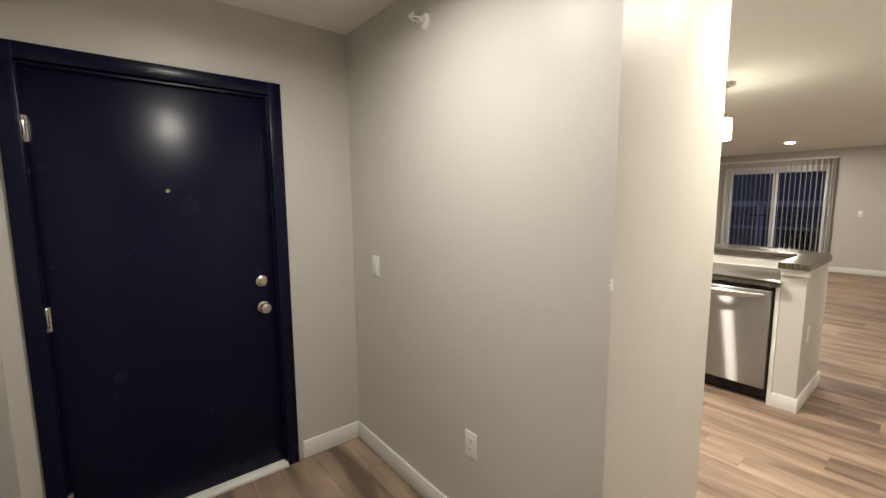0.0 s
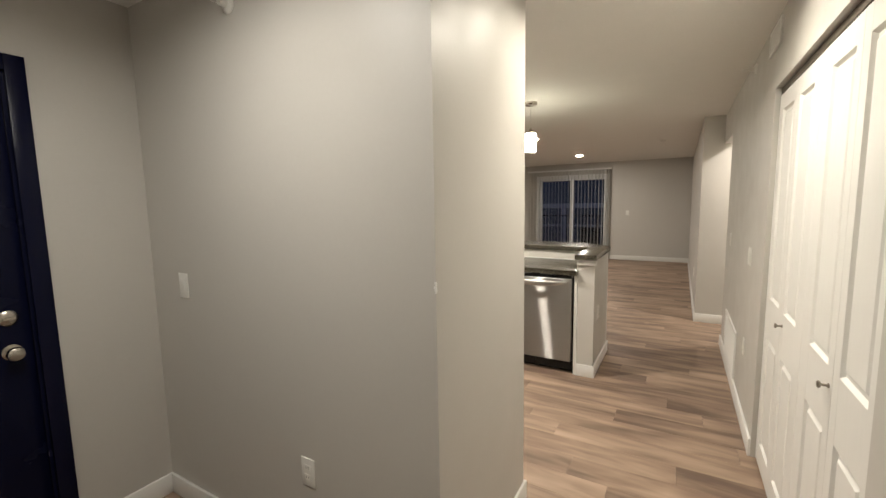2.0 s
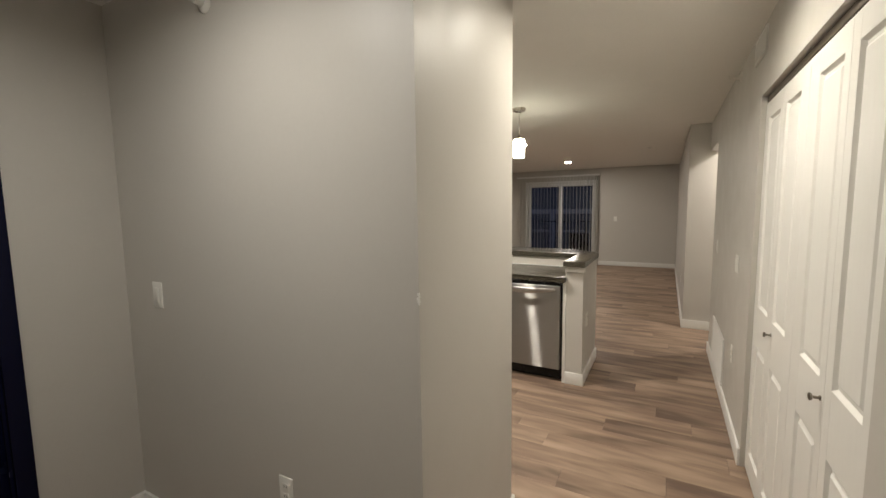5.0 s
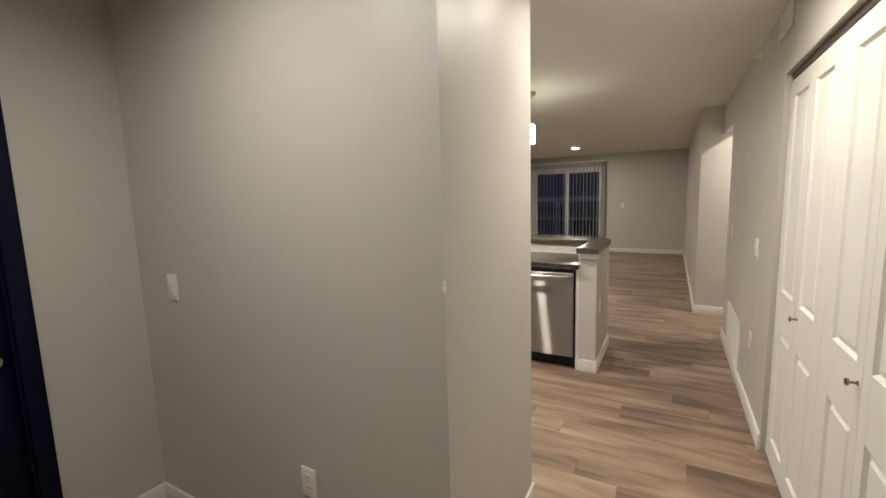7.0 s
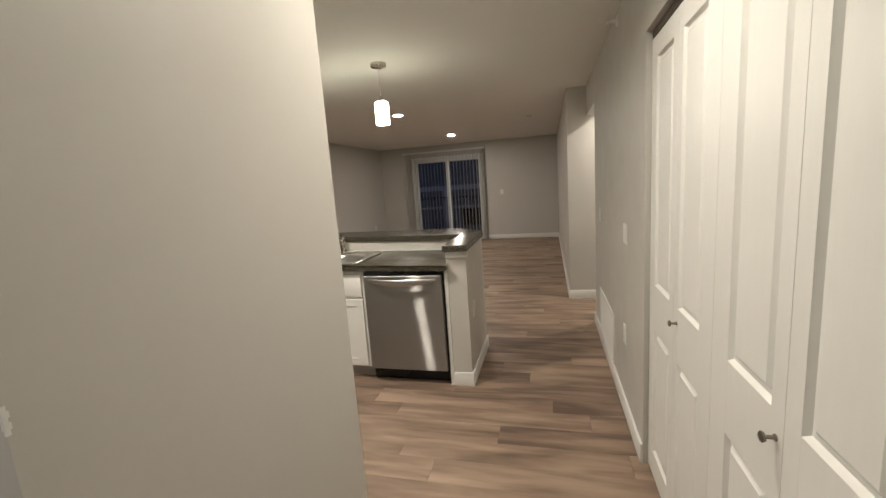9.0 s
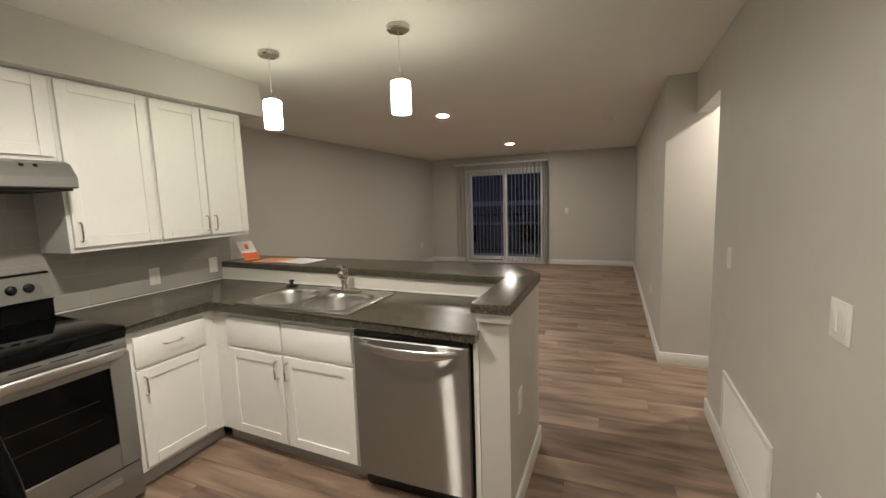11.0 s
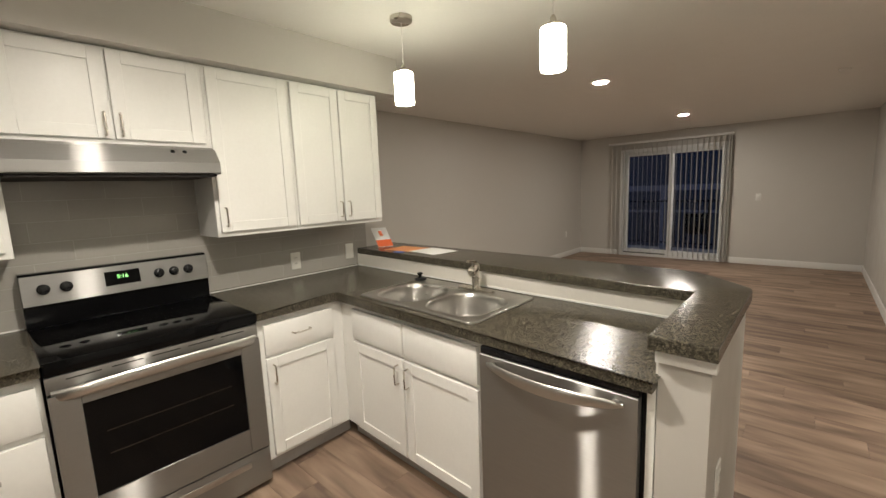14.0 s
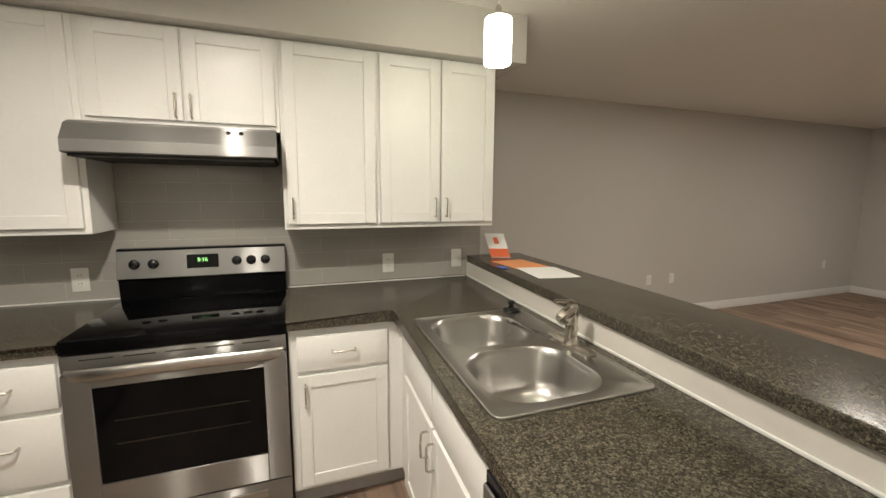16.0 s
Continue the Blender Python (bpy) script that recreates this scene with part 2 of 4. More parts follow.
def obj(name, bm, m, parent=None, smooth=40, label="", category="", group="", kind=""):
    bmesh.ops.recalc_face_normals(bm, faces=bm.faces)
    for v in bm.verts:
        v.co.x += SKEW[0] * max(0.0, v.co.y - 0.957)
    co = np.array([v.co for v in bm.verts])
    lo, hi = co.min(0), co.max(0)
    o = Vector(((lo[0] + hi[0]) / 2, (lo[1] + hi[1]) / 2, lo[2]))
    bmesh.ops.translate(bm, verts=bm.verts, vec=-o)
    me = bpy.data.meshes.new(name)
    bm.to_mesh(me)
    bm.free()
    me.materials.append(m)
    if smooth:
        me.shade_smooth()
        me.set_sharp_from_angle(angle=radians(smooth))
    ob = new(name, me)
    ob.parent = parent
    ob.location = o - (SPOT[parent.name] if parent else Vector())
    SPOT[ob.name] = o
    return tagged(ob, label, category, group, kind)


def base(name, x, y, z, label, category, group="", kind=""):
    ob = new(name)
    ob.empty_display_size = 0.05
    ob.location = (x, y, z)
    SPOT[ob.name] = Vector((x, y, z))
    return tagged(ob, label, category, group, kind)


def bx(bm, x0, x1, y0, y1, z0, z1):
    vs = [bm.verts.new((x, y, z)) for z in (z0, z1) for x, y in ((x0, y0), (x1, y0), (x1, y1), (x0, y1))]
    for f in ((3, 2, 1, 0), (4, 5, 6, 7), (0, 1, 5, 4), (1, 2, 6, 5), (2, 3, 7, 6), (3, 0, 4, 7)):
        bm.faces.new([vs[i] for i in f])
    return vs


def bevel(bm, r, seg=2):
    bmesh.ops.bevel(bm, geom=list(bm.edges), offset=r, segments=seg, profile=0.5, affect="EDGES", clamp_overlap=True)


def boxes(name, lst, m, parent=None, r=0.0, seg=2, **tags):
    bm = bmesh.new()
    for b in lst:
        bx(bm, *b)
    if r:
        bevel(bm, r, seg)
    return obj(name, bm, m, parent, **tags)


def ring(bm, c, u, v, r, n):
    return [bm.verts.new(c + u * (r * math.cos(2 * math.pi * i / n)) + v * (r * math.sin(2 * math.pi * i / n))) for i in range(n)]


def skin(bm, rings, caps=True):
    for a, b in zip(rings, rings[1:]):
        n = len(a)
        for i in range(n):
            bm.faces.new((a[i], a[(i + 1) % n], b[(i + 1) % n], b[i]))
    if caps:
        bm.faces.new(rings[0][::-1])
        bm.faces.new(rings[-1])


def lathe(bm, c, axis, profile, n=20):
    """profile: rows of (distance along axis, radius)."""
    a = Vector(axis).normalized()
    u = a.orthogonal().normalized()
    v = a.cross(u)
    skin(bm, [ring(bm, Vector(c) + a * d, u, v, max(r, 1e-4), n) for d, r in profile])


def tube(bm, pts, r, n=10, flat=1.0):
    pts = [Vector(p) for p in pts]
    t0 = (pts[1] - pts[0]).normalized()
    u = t0.orthogonal().normalized()
    rings = []
    for i, p in enumerate(pts):
        t = (pts[min(i + 1, len(pts) - 1)] - pts[max(i - 1, 0)]).normalized()
        u = (u - t * u.dot(t)).normalized()
        rings.append(ring(bm, p, u, t.cross(u) * flat, r, n))
    skin(bm, rings)


def arc(points, steps=6):
    """A Catmull-Rom line through the points."""
    p = [Vector(q) for q in points]
    p = [2 * p[0] - p[1]] + p + [2 * p[-1] - p[-2]]
    out = []
    for i in range(1, len(p) - 2):
        for s in range(steps):
            t = s / steps
            out.append(0.5 * (2 * p[i] + (p[i + 1] - p[i - 1]) * t + (2 * p[i - 1] - 5 * p[i] + 4 * p[i + 1] - p[i + 2]) * t * t + (3 * p[i] - p[i - 1] - 3 * p[i + 1] + p[i + 2]) * t ** 3))
    return out + [p[-2]]


def rrect(x0, x1, y0, y1, r, n=6):
    out = []
    for cx, cy, a0 in ((x1 - r, y1 - r, 0), (x0 + r, y1 - r, 90), (x0 + r, y0 + r, 180), (x1 - r, y0 + r, 270)):
        out += [(cx + r * math.cos(radians(a0 + 90 * i / n)), cy + r * math.sin(radians(a0 + 90 * i / n))) for i in range(n + 1)]
    return out


def slab(bm, outline, z0, z1, holes=(), round_top=0.0):
    """A slab of any outline with holes; round_top: the radius of its upper outer edge."""
    def loop(pts, z):
        vs = [bm.verts.new((x, y, z)) for x, y in pts]
        return vs, [bm.edges.new((vs[i], vs[(i + 1) % len(vs)])) for i in range(len(vs))]
    edges, loops = [], []
    for pts in (outline, *holes):
        vs, es = loop(pts, z1)
        edges += es
        loops.append((vs, es))
    bmesh.ops.triangle_fill(bm, use_beauty=True, use_dissolve=False, edges=edges)
    for vs, es in loops:
        low = [bm.verts.new((v.co.x, v.co.y, z0)) for v in vs]
        for i in range(len(vs)):
            j = (i + 1) % len(vs)
            bm.faces.new((vs[i], vs[j], low[j], low[i]))
    bm.normal_update()
    if round_top:
        bmesh.ops.bevel(bm, geom=loops[0][1], offset=round_top, segments=4, profile=0.5, affect="EDGES", clamp_overlap=True)


def pieces(name, lst, m, parent=None, r=0.0, seg=2, **tags):
    """The same, with an object of its own for every box."""
    return [boxes(name, [b], m, parent, r, seg, **tags) for b in lst]


class Face:
    """Places boxes on a front: u along it, d out of it, z up. way: the side that the front faces."""

    def __init__(self, way, at):
        self.way, self.at = way, at

    def p(self, u, d, z):
        return Vector({"S": (u, self.at - d, z), "N": (u, self.at + d, z), "W": (self.at - d, u, z), "E": (self.at + d, u, z)}[self.way])

    def box(self, u0, u1, d0, d1, z0, z1):
        a, b = self.p(u0, d0, z0), self.p(u1, d1, z1)
        return (min(a.x, b.x), max(a.x, b.x), min(a.y, b.y), max(a.y, b.y), min(a.z, b.z), max(a.z, b.z))


def pull(face, u, d, z, length, parent, upright):
    bm = bmesh.new()
    h = length / 2
    q = (lambda s, e: face.p(u, d + e, z + s)) if upright else (lambda s, e: face.p(u + s, d + e, z))
    tube(bm, [q(-h, 0), q(-h, 0.022), q(-h + 0.006, 0.028), q(0, 0.030), q(h - 0.006, 0.028), q(h, 0.022), q(h, 0)], 0.0045, 8)
    return obj("handle", bm, NICKEL, parent, label="brushed nickel bar pull")


def shaker(face, u0, u1, z0, z1, d, parent, name="door", stile=0.055):
    """A framed door with a recessed middle; d: where its back lies."""
    b = face.box
    bm = bmesh.new()
    for v in ((u0, u0 + stile, d, d + 0.019, z0, z1), (u1 - stile, u1, d, d + 0.019, z0, z1),
              (u0 + stile, u1 - stile, d, d + 0.0188, z1 - stile, z1), (u0 + stile, u1 - stile, d, d + 0.0188, z0, z0 + stile)):
        bx(bm, *b(*v))
    bevel(bm, 0.0015, 1)
    bx(bm, *b(u0 + stile - 0.002, u1 - stile + 0.002, d + 0.002, d + 0.0115, z0 + stile - 0.002, z1 - stile + 0.002))
    return obj(name, bm, CAB, parent)


# ---- large structure ----
def setting(name, lst, m, label, **kw):
    return boxes(name, lst, m, label=label, kind="structure", category=kw.pop("category", "wall"), **kw)


T = 0.115
walls = "greige painted drywall wall with faint roller texture"
dx0, dx1, dtop = -0.218, 0.82, 2.095
setting("wall_entrance", [(FOYER_W - T, dx0 + 0.04, DOOR_WALL_Y, DOOR_WALL_Y + 0.14, 0, H), (dx1 - 0.04, FOYER_E, DOOR_WALL_Y, DOOR_WALL_Y + 0.14, 0, H),
                          (dx0 + 0.04, dx1 - 0.04, DOOR_WALL_Y, DOOR_WALL_Y + 0.14, dtop - 0.04, H)], PAINT, walls)
setting("wall_foyer_west", [(FOYER_W - T, FOYER_W, FOYER_S - T, DOOR_WALL_Y, 0, H)], PAINT, walls)
setting("wall_foyer_south", [(FOYER_W, 1.283, FOYER_S - T, FOYER_S, 0, H)], PAINT, walls)
wall = bmesh.new()
slab(wall, [(FOYER_E, DOOR_WALL_Y + 0.14), (FOYER_E, HALL_N), (HALL_END, HALL_N), (HALL_END, HALL_N + 0.10), (KIT_W, HALL_N + 0.10), (KIT_W, DOOR_WALL_Y + 0.14)], 0, H)
obj("wall_partition", wall, PAINT, smooth=0, label=walls, category="wall", kind="structure")
setting("wall_kitchen_west", [(KIT_W - T, KIT_W, DOOR_WALL_Y + 0.14, KIT_N + T, 0, H)], PAINT, walls)
setting("wall_kitchen_north", [(KIT_W, KIT_E, KIT_N, KIT_N + T, 0, H)], PAINT, walls)
setting("wall_living_west", [(KIT_E - T, KIT_E, KIT_N + T, LIV_N + T, 0, H)], PAINT, walls)
setting("wall_living_north", [(KIT_E, LIV_E + T, LIV_N, LIV_N + T, 0, H)], PAINT, walls)
setting("wall_living_east", [(LIV_E, LIV_E + 0.16, LIV_S - T, SLIDER[0], 0, H), (LIV_E, LIV_E + 0.16, SLIDER[1], LIV_N, 0, H), (LIV_E, LIV_E + 0.16, SLIDER[0], SLIDER[1], SLIDER[2], H)], PAINT, walls)
setting("wall_living_south", [(SIDE_OPEN[1], LIV_E, LIV_S - 0.12, LIV_S, 0, H), (SIDE_OPEN[1], SIDE_OPEN[1] + 0.12, -1.75, LIV_S - 0.12, 0, H)], PAINT, walls)
setting("wall_hall_south", [(1.283, CLOSET[0], HALL_S - T, HALL_S, 0, H), (CLOSET[1], SIDE_OPEN[0], HALL_S - T, HALL_S, 0, H), (CLOSET[0], CLOSET[1], HALL_S - T, HALL_S, CLOSET[2], H),
                            (SIDE_OPEN[0], SIDE_OPEN[1], HALL_S - T, HALL_S, SIDE_OPEN[2], H), (1.283, 1.283 + T, FOYER_S - T, HALL_S - T, 0, H)], PAINT, walls)
setting("wall_closet_inside", [(1.283, SIDE_OPEN[0], -0.95, -0.85, 0, H)], PAINT, walls)
setting("wall_side_passage", [(SIDE_OPEN[0] - T, SIDE_OPEN[0], -1.75, HALL_S - T, 0, H), (SIDE_OPEN[0] - T, SIDE_OPEN[1] + 0.12, -1.87, -1.75, 0, H)], PAINT, walls)
setting("ceiling", [(FOYER_W - T, LIV_E + 0.16, -1.87, LIV_N + T, H, H + 0.1)], CEIL, "off-white textured drywall ceiling", category="ceiling")
SOF = 2.178
wall = bmesh.new()
slab(wall, [(KIT_W, HALL_N + 0.10), (1.80, HALL_N + 0.10), (1.80, 2.965), (KIT_E, 2.965), (KIT_E, KIT_N), (KIT_W, KIT_N)], SOF, H)
bmesh.ops.holes_fill(wall, edges=wall.edges)
obj("soffit", wall, PAINT, smooth=0, label="greige drywall soffit above the kitchen cabinets", category="soffit", kind="structure")

floor = setting("floor", [(FOYER_W - T, LIV_E + 0.16, -1.87, LIV_N + T, -0.12, -0.004)], DARK, "grey-brown wood-look vinyl plank floor", category="floor")

BB, BT = 0.105, 0.014


def baseboard(x0, y0, x1, y1, side):
    """Along a wall; side: the way in which it stands off the wall."""
    sx, sy = {"N": (0, 1), "S": (0, -1), "E": (1, 0), "W": (-1, 0)}[side]
    xs, ys = sorted((x0, x1)), sorted((y0, y1))
    lo = [xs[0] + min(sx * BT, 0), xs[1] + max(sx * BT, 0), ys[0] + min(sy * BT, 0), ys[1] + max(sy * BT, 0)]
    return boxes("baseboard", [(*lo, 0.0, BB)], TRIM, r=0.004, seg=2, label="white painted flat baseboard along the wall", category="baseboard", kind="structure")


for b in ((dx1 + 0.03, DOOR_WALL_Y, FOYER_E, DOOR_WALL_Y, "S"), (FOYER_W, DOOR_WALL_Y, dx0 - 0.003, DOOR_WALL_Y, "S"), (FOYER_E, HALL_N - BT, FOYER_E, DOOR_WALL_Y - BT, "W"), (FOYER_E, HALL_N, HALL_END + BT, HALL_N, "S"),
          (HALL_END, HALL_N, HALL_END, HALL_N + 0.10, "E"), (FOYER_W, FOYER_S, FOYER_W, DOOR_WALL_Y - BT, "E"), (FOYER_W + BT, FOYER_S, 1.283 - BT, FOYER_S, "N"), (1.283, FOYER_S, 1.283, HALL_S + BT, "W"),
          (1.283, HALL_S, CLOSET[0], HALL_S, "N"), (CLOSET[1], HALL_S, SIDE_OPEN[0] + BT, HALL_S, "N"), (SIDE_OPEN[0], HALL_S - T, SIDE_OPEN[0], HALL_S, "E"),
          (SIDE_OPEN[1], -1.75, SIDE_OPEN[1], LIV_S + BT, "W"), (SIDE_OPEN[1], LIV_S, LIV_E, LIV_S, "N"), (LIV_E, LIV_S + BT, LIV_E, SLIDER[0] - 0.05, "W"), (LIV_E, SLIDER[1] + 0.05, LIV_E, LIV_N, "W"),
          (KIT_E + BT, LIV_N, LIV_E - BT, LIV_N, "S"), (KIT_E, KIT_N, KIT_E, LIV_N, "E"),
          (3.685, 0.82 - BT, 3.685, 0.955, "W"), (3.685, 0.82, 4.41 + BT, 0.82, "S")):
    baseboard(*b)

chip = bmesh.new()
for i in range(5):
    z = 1.225 + 0.007 * i
    bx(chip, FOYER_E - 0.0008, FOYER_E + 0.004 + 0.002 * (i % 2), HALL_N - 0.0008, HALL_N + 0.005 * (1 + i % 3) / 2, z, z + 0.008)
obj("paint_chip", chip, TRIM, bpy.data.objects["wall_partition"], label="pale chip in the paint of the corner")

# half wall of the peninsula and its raised bar, which run a little off square
LEAN_BY = 0.0447
SKEW[0] = LEAN_BY
baseboard(4.41, 0.82, 4.41, KIT_N, "E")
setting("half_wall", [(4.272, 4.41, 0.955, KIT_N, 0, 1.008), (3.685, 4.41, 0.82, 0.955, 0, 1.008)], PAINT, "low greige drywall half wall under the bar", category="half wall")
setting("trim", [(3.664, 3.685, 0.806, 0.960, 0.962, 1.0065), (3.685, 3.70, 0.806, 0.82, 0.962, 1.0065)], TRIM, "white trim strip under the bar top", category="trim", r=0.003)
bar = bmesh.new()
curve = [(4.375, 0.80), (4.405, 0.806), (4.43, 0.824), (4.575, 0.955), (4.635, 1.03), (4.665, 1.12)]
slab(bar, [(3.63, 0.80)] + curve + [(4.66, KIT_N), (4.268, KIT_N), (4.232, 0.972), (3.63, 0.972)], 1.009, BAR, round_top=0.008)
bmesh.ops.holes_fill(bar, edges=bar.edges)
obj("bar_top", bar, LAMINATE, label="dark grey speckled laminate bar top on the half wall", category="bar top")
SKEW[0] = 0.0

# ---- front door ----
door_frame = base("door_1", (dx0 + dx1) / 2, DOOR_WALL_Y, 0, "navy blue painted flush entry door, closed, with matching frame", "door", kind="structure")
Y = DOOR_WALL_Y
boxes("frame", [(dx0, dx0 + 0.062, Y - 0.018, Y + 0.14, 0, dtop), (dx1 - 0.062, dx1, Y - 0.018, Y + 0.14, 0, dtop), (dx0 + 0.062, dx1 - 0.062, Y - 0.018, Y + 0.14, dtop - 0.062, dtop)], NAVY, door_frame, r=0.002)
boxes("stop", [(dx0 + 0.062, dx0 + 0.068, Y + 0.01, Y + 0.02, 0, 2.03), (dx1 - 0.072, dx1 - 0.062, Y + 0.005, Y + 0.025, 0, 2.03), (dx0 + 0.068, dx1 - 0.072, Y + 0.005, Y + 0.025, 2.02, 2.032)], NAVY, door_frame)
boxes("leaf", [(dx0 + 0.066, dx1 - 0.066, Y + 0.028, Y + 0.072, 0.022, 2.028)], NAVY, door_frame, r=0.002)
boxes("threshold", [(dx0 + 0.062, dx1 - 0.062, Y - 0.03, Y + 0.14, 0.0, 0.02)], TRIM, door_frame, r=0.004, label="pale metal threshold strip")
LY = Y + 0.028
for z in (1.78, 1.02, 0.20):
    bm = bmesh.new()
    lathe(bm, (dx0 + 0.066, Y + 0.008, z - 0.05), (0, 0, 1), [(0, 0.004), (0.004, 0.007), (0.096, 0.007), (0.10, 0.004)], 10)
    bx(bm, dx0 + 0.066, dx0 + 0.078, Y + 0.012, Y + 0.0275, z - 0.05, z + 0.05)
    obj("hinge", bm, NICKEL, door_frame, label="satin nickel hinge")
kx = 0.685
bm = bmesh.new()
lathe(bm, (kx, LY, 0.93), (0, -1, 0), [(0, 0.032), (0.006, 0.031), (0.010, 0.014), (0.028, 0.013), (0.034, 0.022), (0.046, 0.028), (0.058, 0.025), (0.066, 0.012), (0.067, 0.0)], 24)
obj("knob", bm, NICKEL, door_frame, label="round satin nickel door knob")
bm = bmesh.new()
lathe(bm, (kx, LY, 1.07), (0, -1, 0), [(0, 0.032), (0.008, 0.031), (0.014, 0.024), (0.016, 0.0)], 24)
bx(bm, kx - 0.018, kx + 0.018, LY - 0.028, LY - 0.014, 1.065, 1.075)
obj("deadbolt", bm, NICKEL, door_frame, label="satin nickel deadbolt thumb turn")
bm = bmesh.new()
lathe(bm, (0.298, LY, 1.545), (0, -1, 0), [(0, 0.009), (0.003, 0.009), (0.003, 0.005), (0.001, 0.004)], 16)
obj("peephole", bm, NICKEL, door_frame, label="small round brass peephole")

# ---- switches, outlets and small wall fittings ----
def plate(face, u, z, kind_, w=0.072, h=0.117):
    name = {"switch": "light_switch", "outlet": "outlet", "blank": "wall_plate", "double": "light_switch"}[kind_]
    c = face.p(u, 0, z - h / 2)
    th = base(name, c.x, c.y, c.z, {"switch": "white rocker light switch on the wall", "outlet": "white duplex outlet with plate on the wall", "blank": "white blank plate on the wall", "double": "white double rocker switch on the wall"}[kind_], "switch" if "switch" in name else "outlet")
    boxes("plate", [face.box(u - w / 2, u + w / 2, 0, 0.006, z - h / 2, z + h / 2)], PLATE, th, r=0.0025)
    b = face.box
    if kind_ == "outlet":
        pieces("socket", [b(u - 0.016, u + 0.016, 0.006, 0.0085, z + s - 0.0135, z + s + 0.0135) for s in (-0.020, 0.020)], PLATE, th, r=0.002, seg=1)
        pieces("slot", [b(u + e - 0.0013, u + e + 0.0013, 0.0085, 0.0088, z + s - 0.002, z + s + 0.006) for s in (-0.02, 0.02) for e in (-0.006, 0.006)], DARK, th)
    elif kind_ != "blank":
        for e in ((0,) if kind_ == "switch" else (-0.023, 0.023)):
            boxes("rocker", [b(u + e - 0.016, u + e + 0.016, 0.006, 0.0095, z - 0.033, z + 0.033)], PLATE, th, r=0.002)
    return th


fW2, fHS, fBS, fPE = Face("W", FOYER_E), Face("N", HALL_S), Face("S", KIT_N - 0.009), Face("S", 0.82)
fLN, fLE, fLS = Face("S", LIV_N), Face("W", LIV_E), Face("N", LIV_S)
plate(fW2, 2.234, 1.132, "switch")
plate(fW2, 1.457, 0.45, "outlet")
plate(fHS, 3.49, 0.50, "outlet")
plate(fHS, 3.475, 1.115, "double", w=0.115)
plate(fHS, 4.70, 1.12, "switch")
plate(fPE, 3.88, 0.525, "outlet")
plate(fBS, 2.30, 1.025, "outlet")
plate(fBS, 3.84, 1.03, "outlet")
plate(fBS, 4.295, 1.04, "blank")
plate(fLE, 1.37, 1.165, "switch")
plate(fLN, 7.22, 0.46, "outlet")
plate(fLN, 7.58, 0.46, "blank")
plate(fLN, 10.54, 0.47, "outlet")
plate(fLS, 6.95, 0.46, "outlet")

# sidewall sprinklers
for f, u, z in ((fW2, 1.757, 2.262), (fHS, 3.75, 2.36)):
    c = f.p(u, 0, z - 0.04)
    th = base("fire_sprinkler", c.x, c.y, c.z, "white sidewall fire sprinkler head on the wall", "sprinkler")
    bm = bmesh.new()
    out = f.p(0, 1, 0) - f.p(0, 0, 0)
    lathe(bm, f.p(u, 0, z), out, [(0, 0.034), (0.004, 0.033), (0.011, 0.025), (0.013, 0.016), (0.04, 0.013), (0.042, 0.006)], 24)
    obj("escutcheon", bm, PLATE, th)
    bm = bmesh.new()
    tube(bm, arc([f.p(u - 0.013, 0.036, z), f.p(u - 0.018, 0.055, z), f.p(u, 0.075, z), f.p(u + 0.018, 0.055, z), f.p(u + 0.013, 0.036, z)], 4), 0.0035, 8)
    bx(bm, *f.box(u - 0.020, u + 0.020, 0.072, 0.076, z + 0.004, z + 0.016))
    obj("deflector", bm, PLATE, th)

# return-air grille low on the hall wall, and a small register high up
gr = base("return_grille", 4.30, HALL_S, BB, "white steel return air grille low on the wall", "vent")
boxes("frame", [fHS.box(3.90, 4.69, 0, 0.012, 0.108, 0.135), fHS.box(3.90, 4.69, 0, 0.012, 0.45, 0.478), fHS.box(3.90, 3.928, 0, 0.012, 0.135, 0.45), fHS.box(4.662, 4.69, 0, 0.012, 0.135, 0.45)], TRIM, gr, r=0.003)
bm = bmesh.new()
for i in range(22):
    z = 0.14 + i * 0.0142
    vs = bx(bm, *fHS.box(3.926, 4.664, 0.002, 0.0095, z, z + 0.0085))
    for v in vs[4:]:
        v.co.y -= 0.003
obj("louvre", bm, TRIM, gr, kind="stuff")
rg = base("supply_register", 3.05, HALL_S, 2.27, "white steel air register high on the wall", "vent")
boxes("frame", [fHS.box(2.90, 3.20, 0, 0.010, 2.27, 2.285), fHS.box(2.90, 3.20, 0, 0.010, 2.385, 2.40), fHS.box(2.90, 2.915, 0, 0.010, 2.285, 2.385), fHS.box(3.185, 3.20, 0, 0.010, 2.285, 2.385)], TRIM, rg, r=0.002)
pieces("louvre", [fHS.box(2.915, 3.185, 0.001, 0.008, 2.289 + i * 0.012, 2.295 + i * 0.012) for i in range(8)], TRIM, rg)

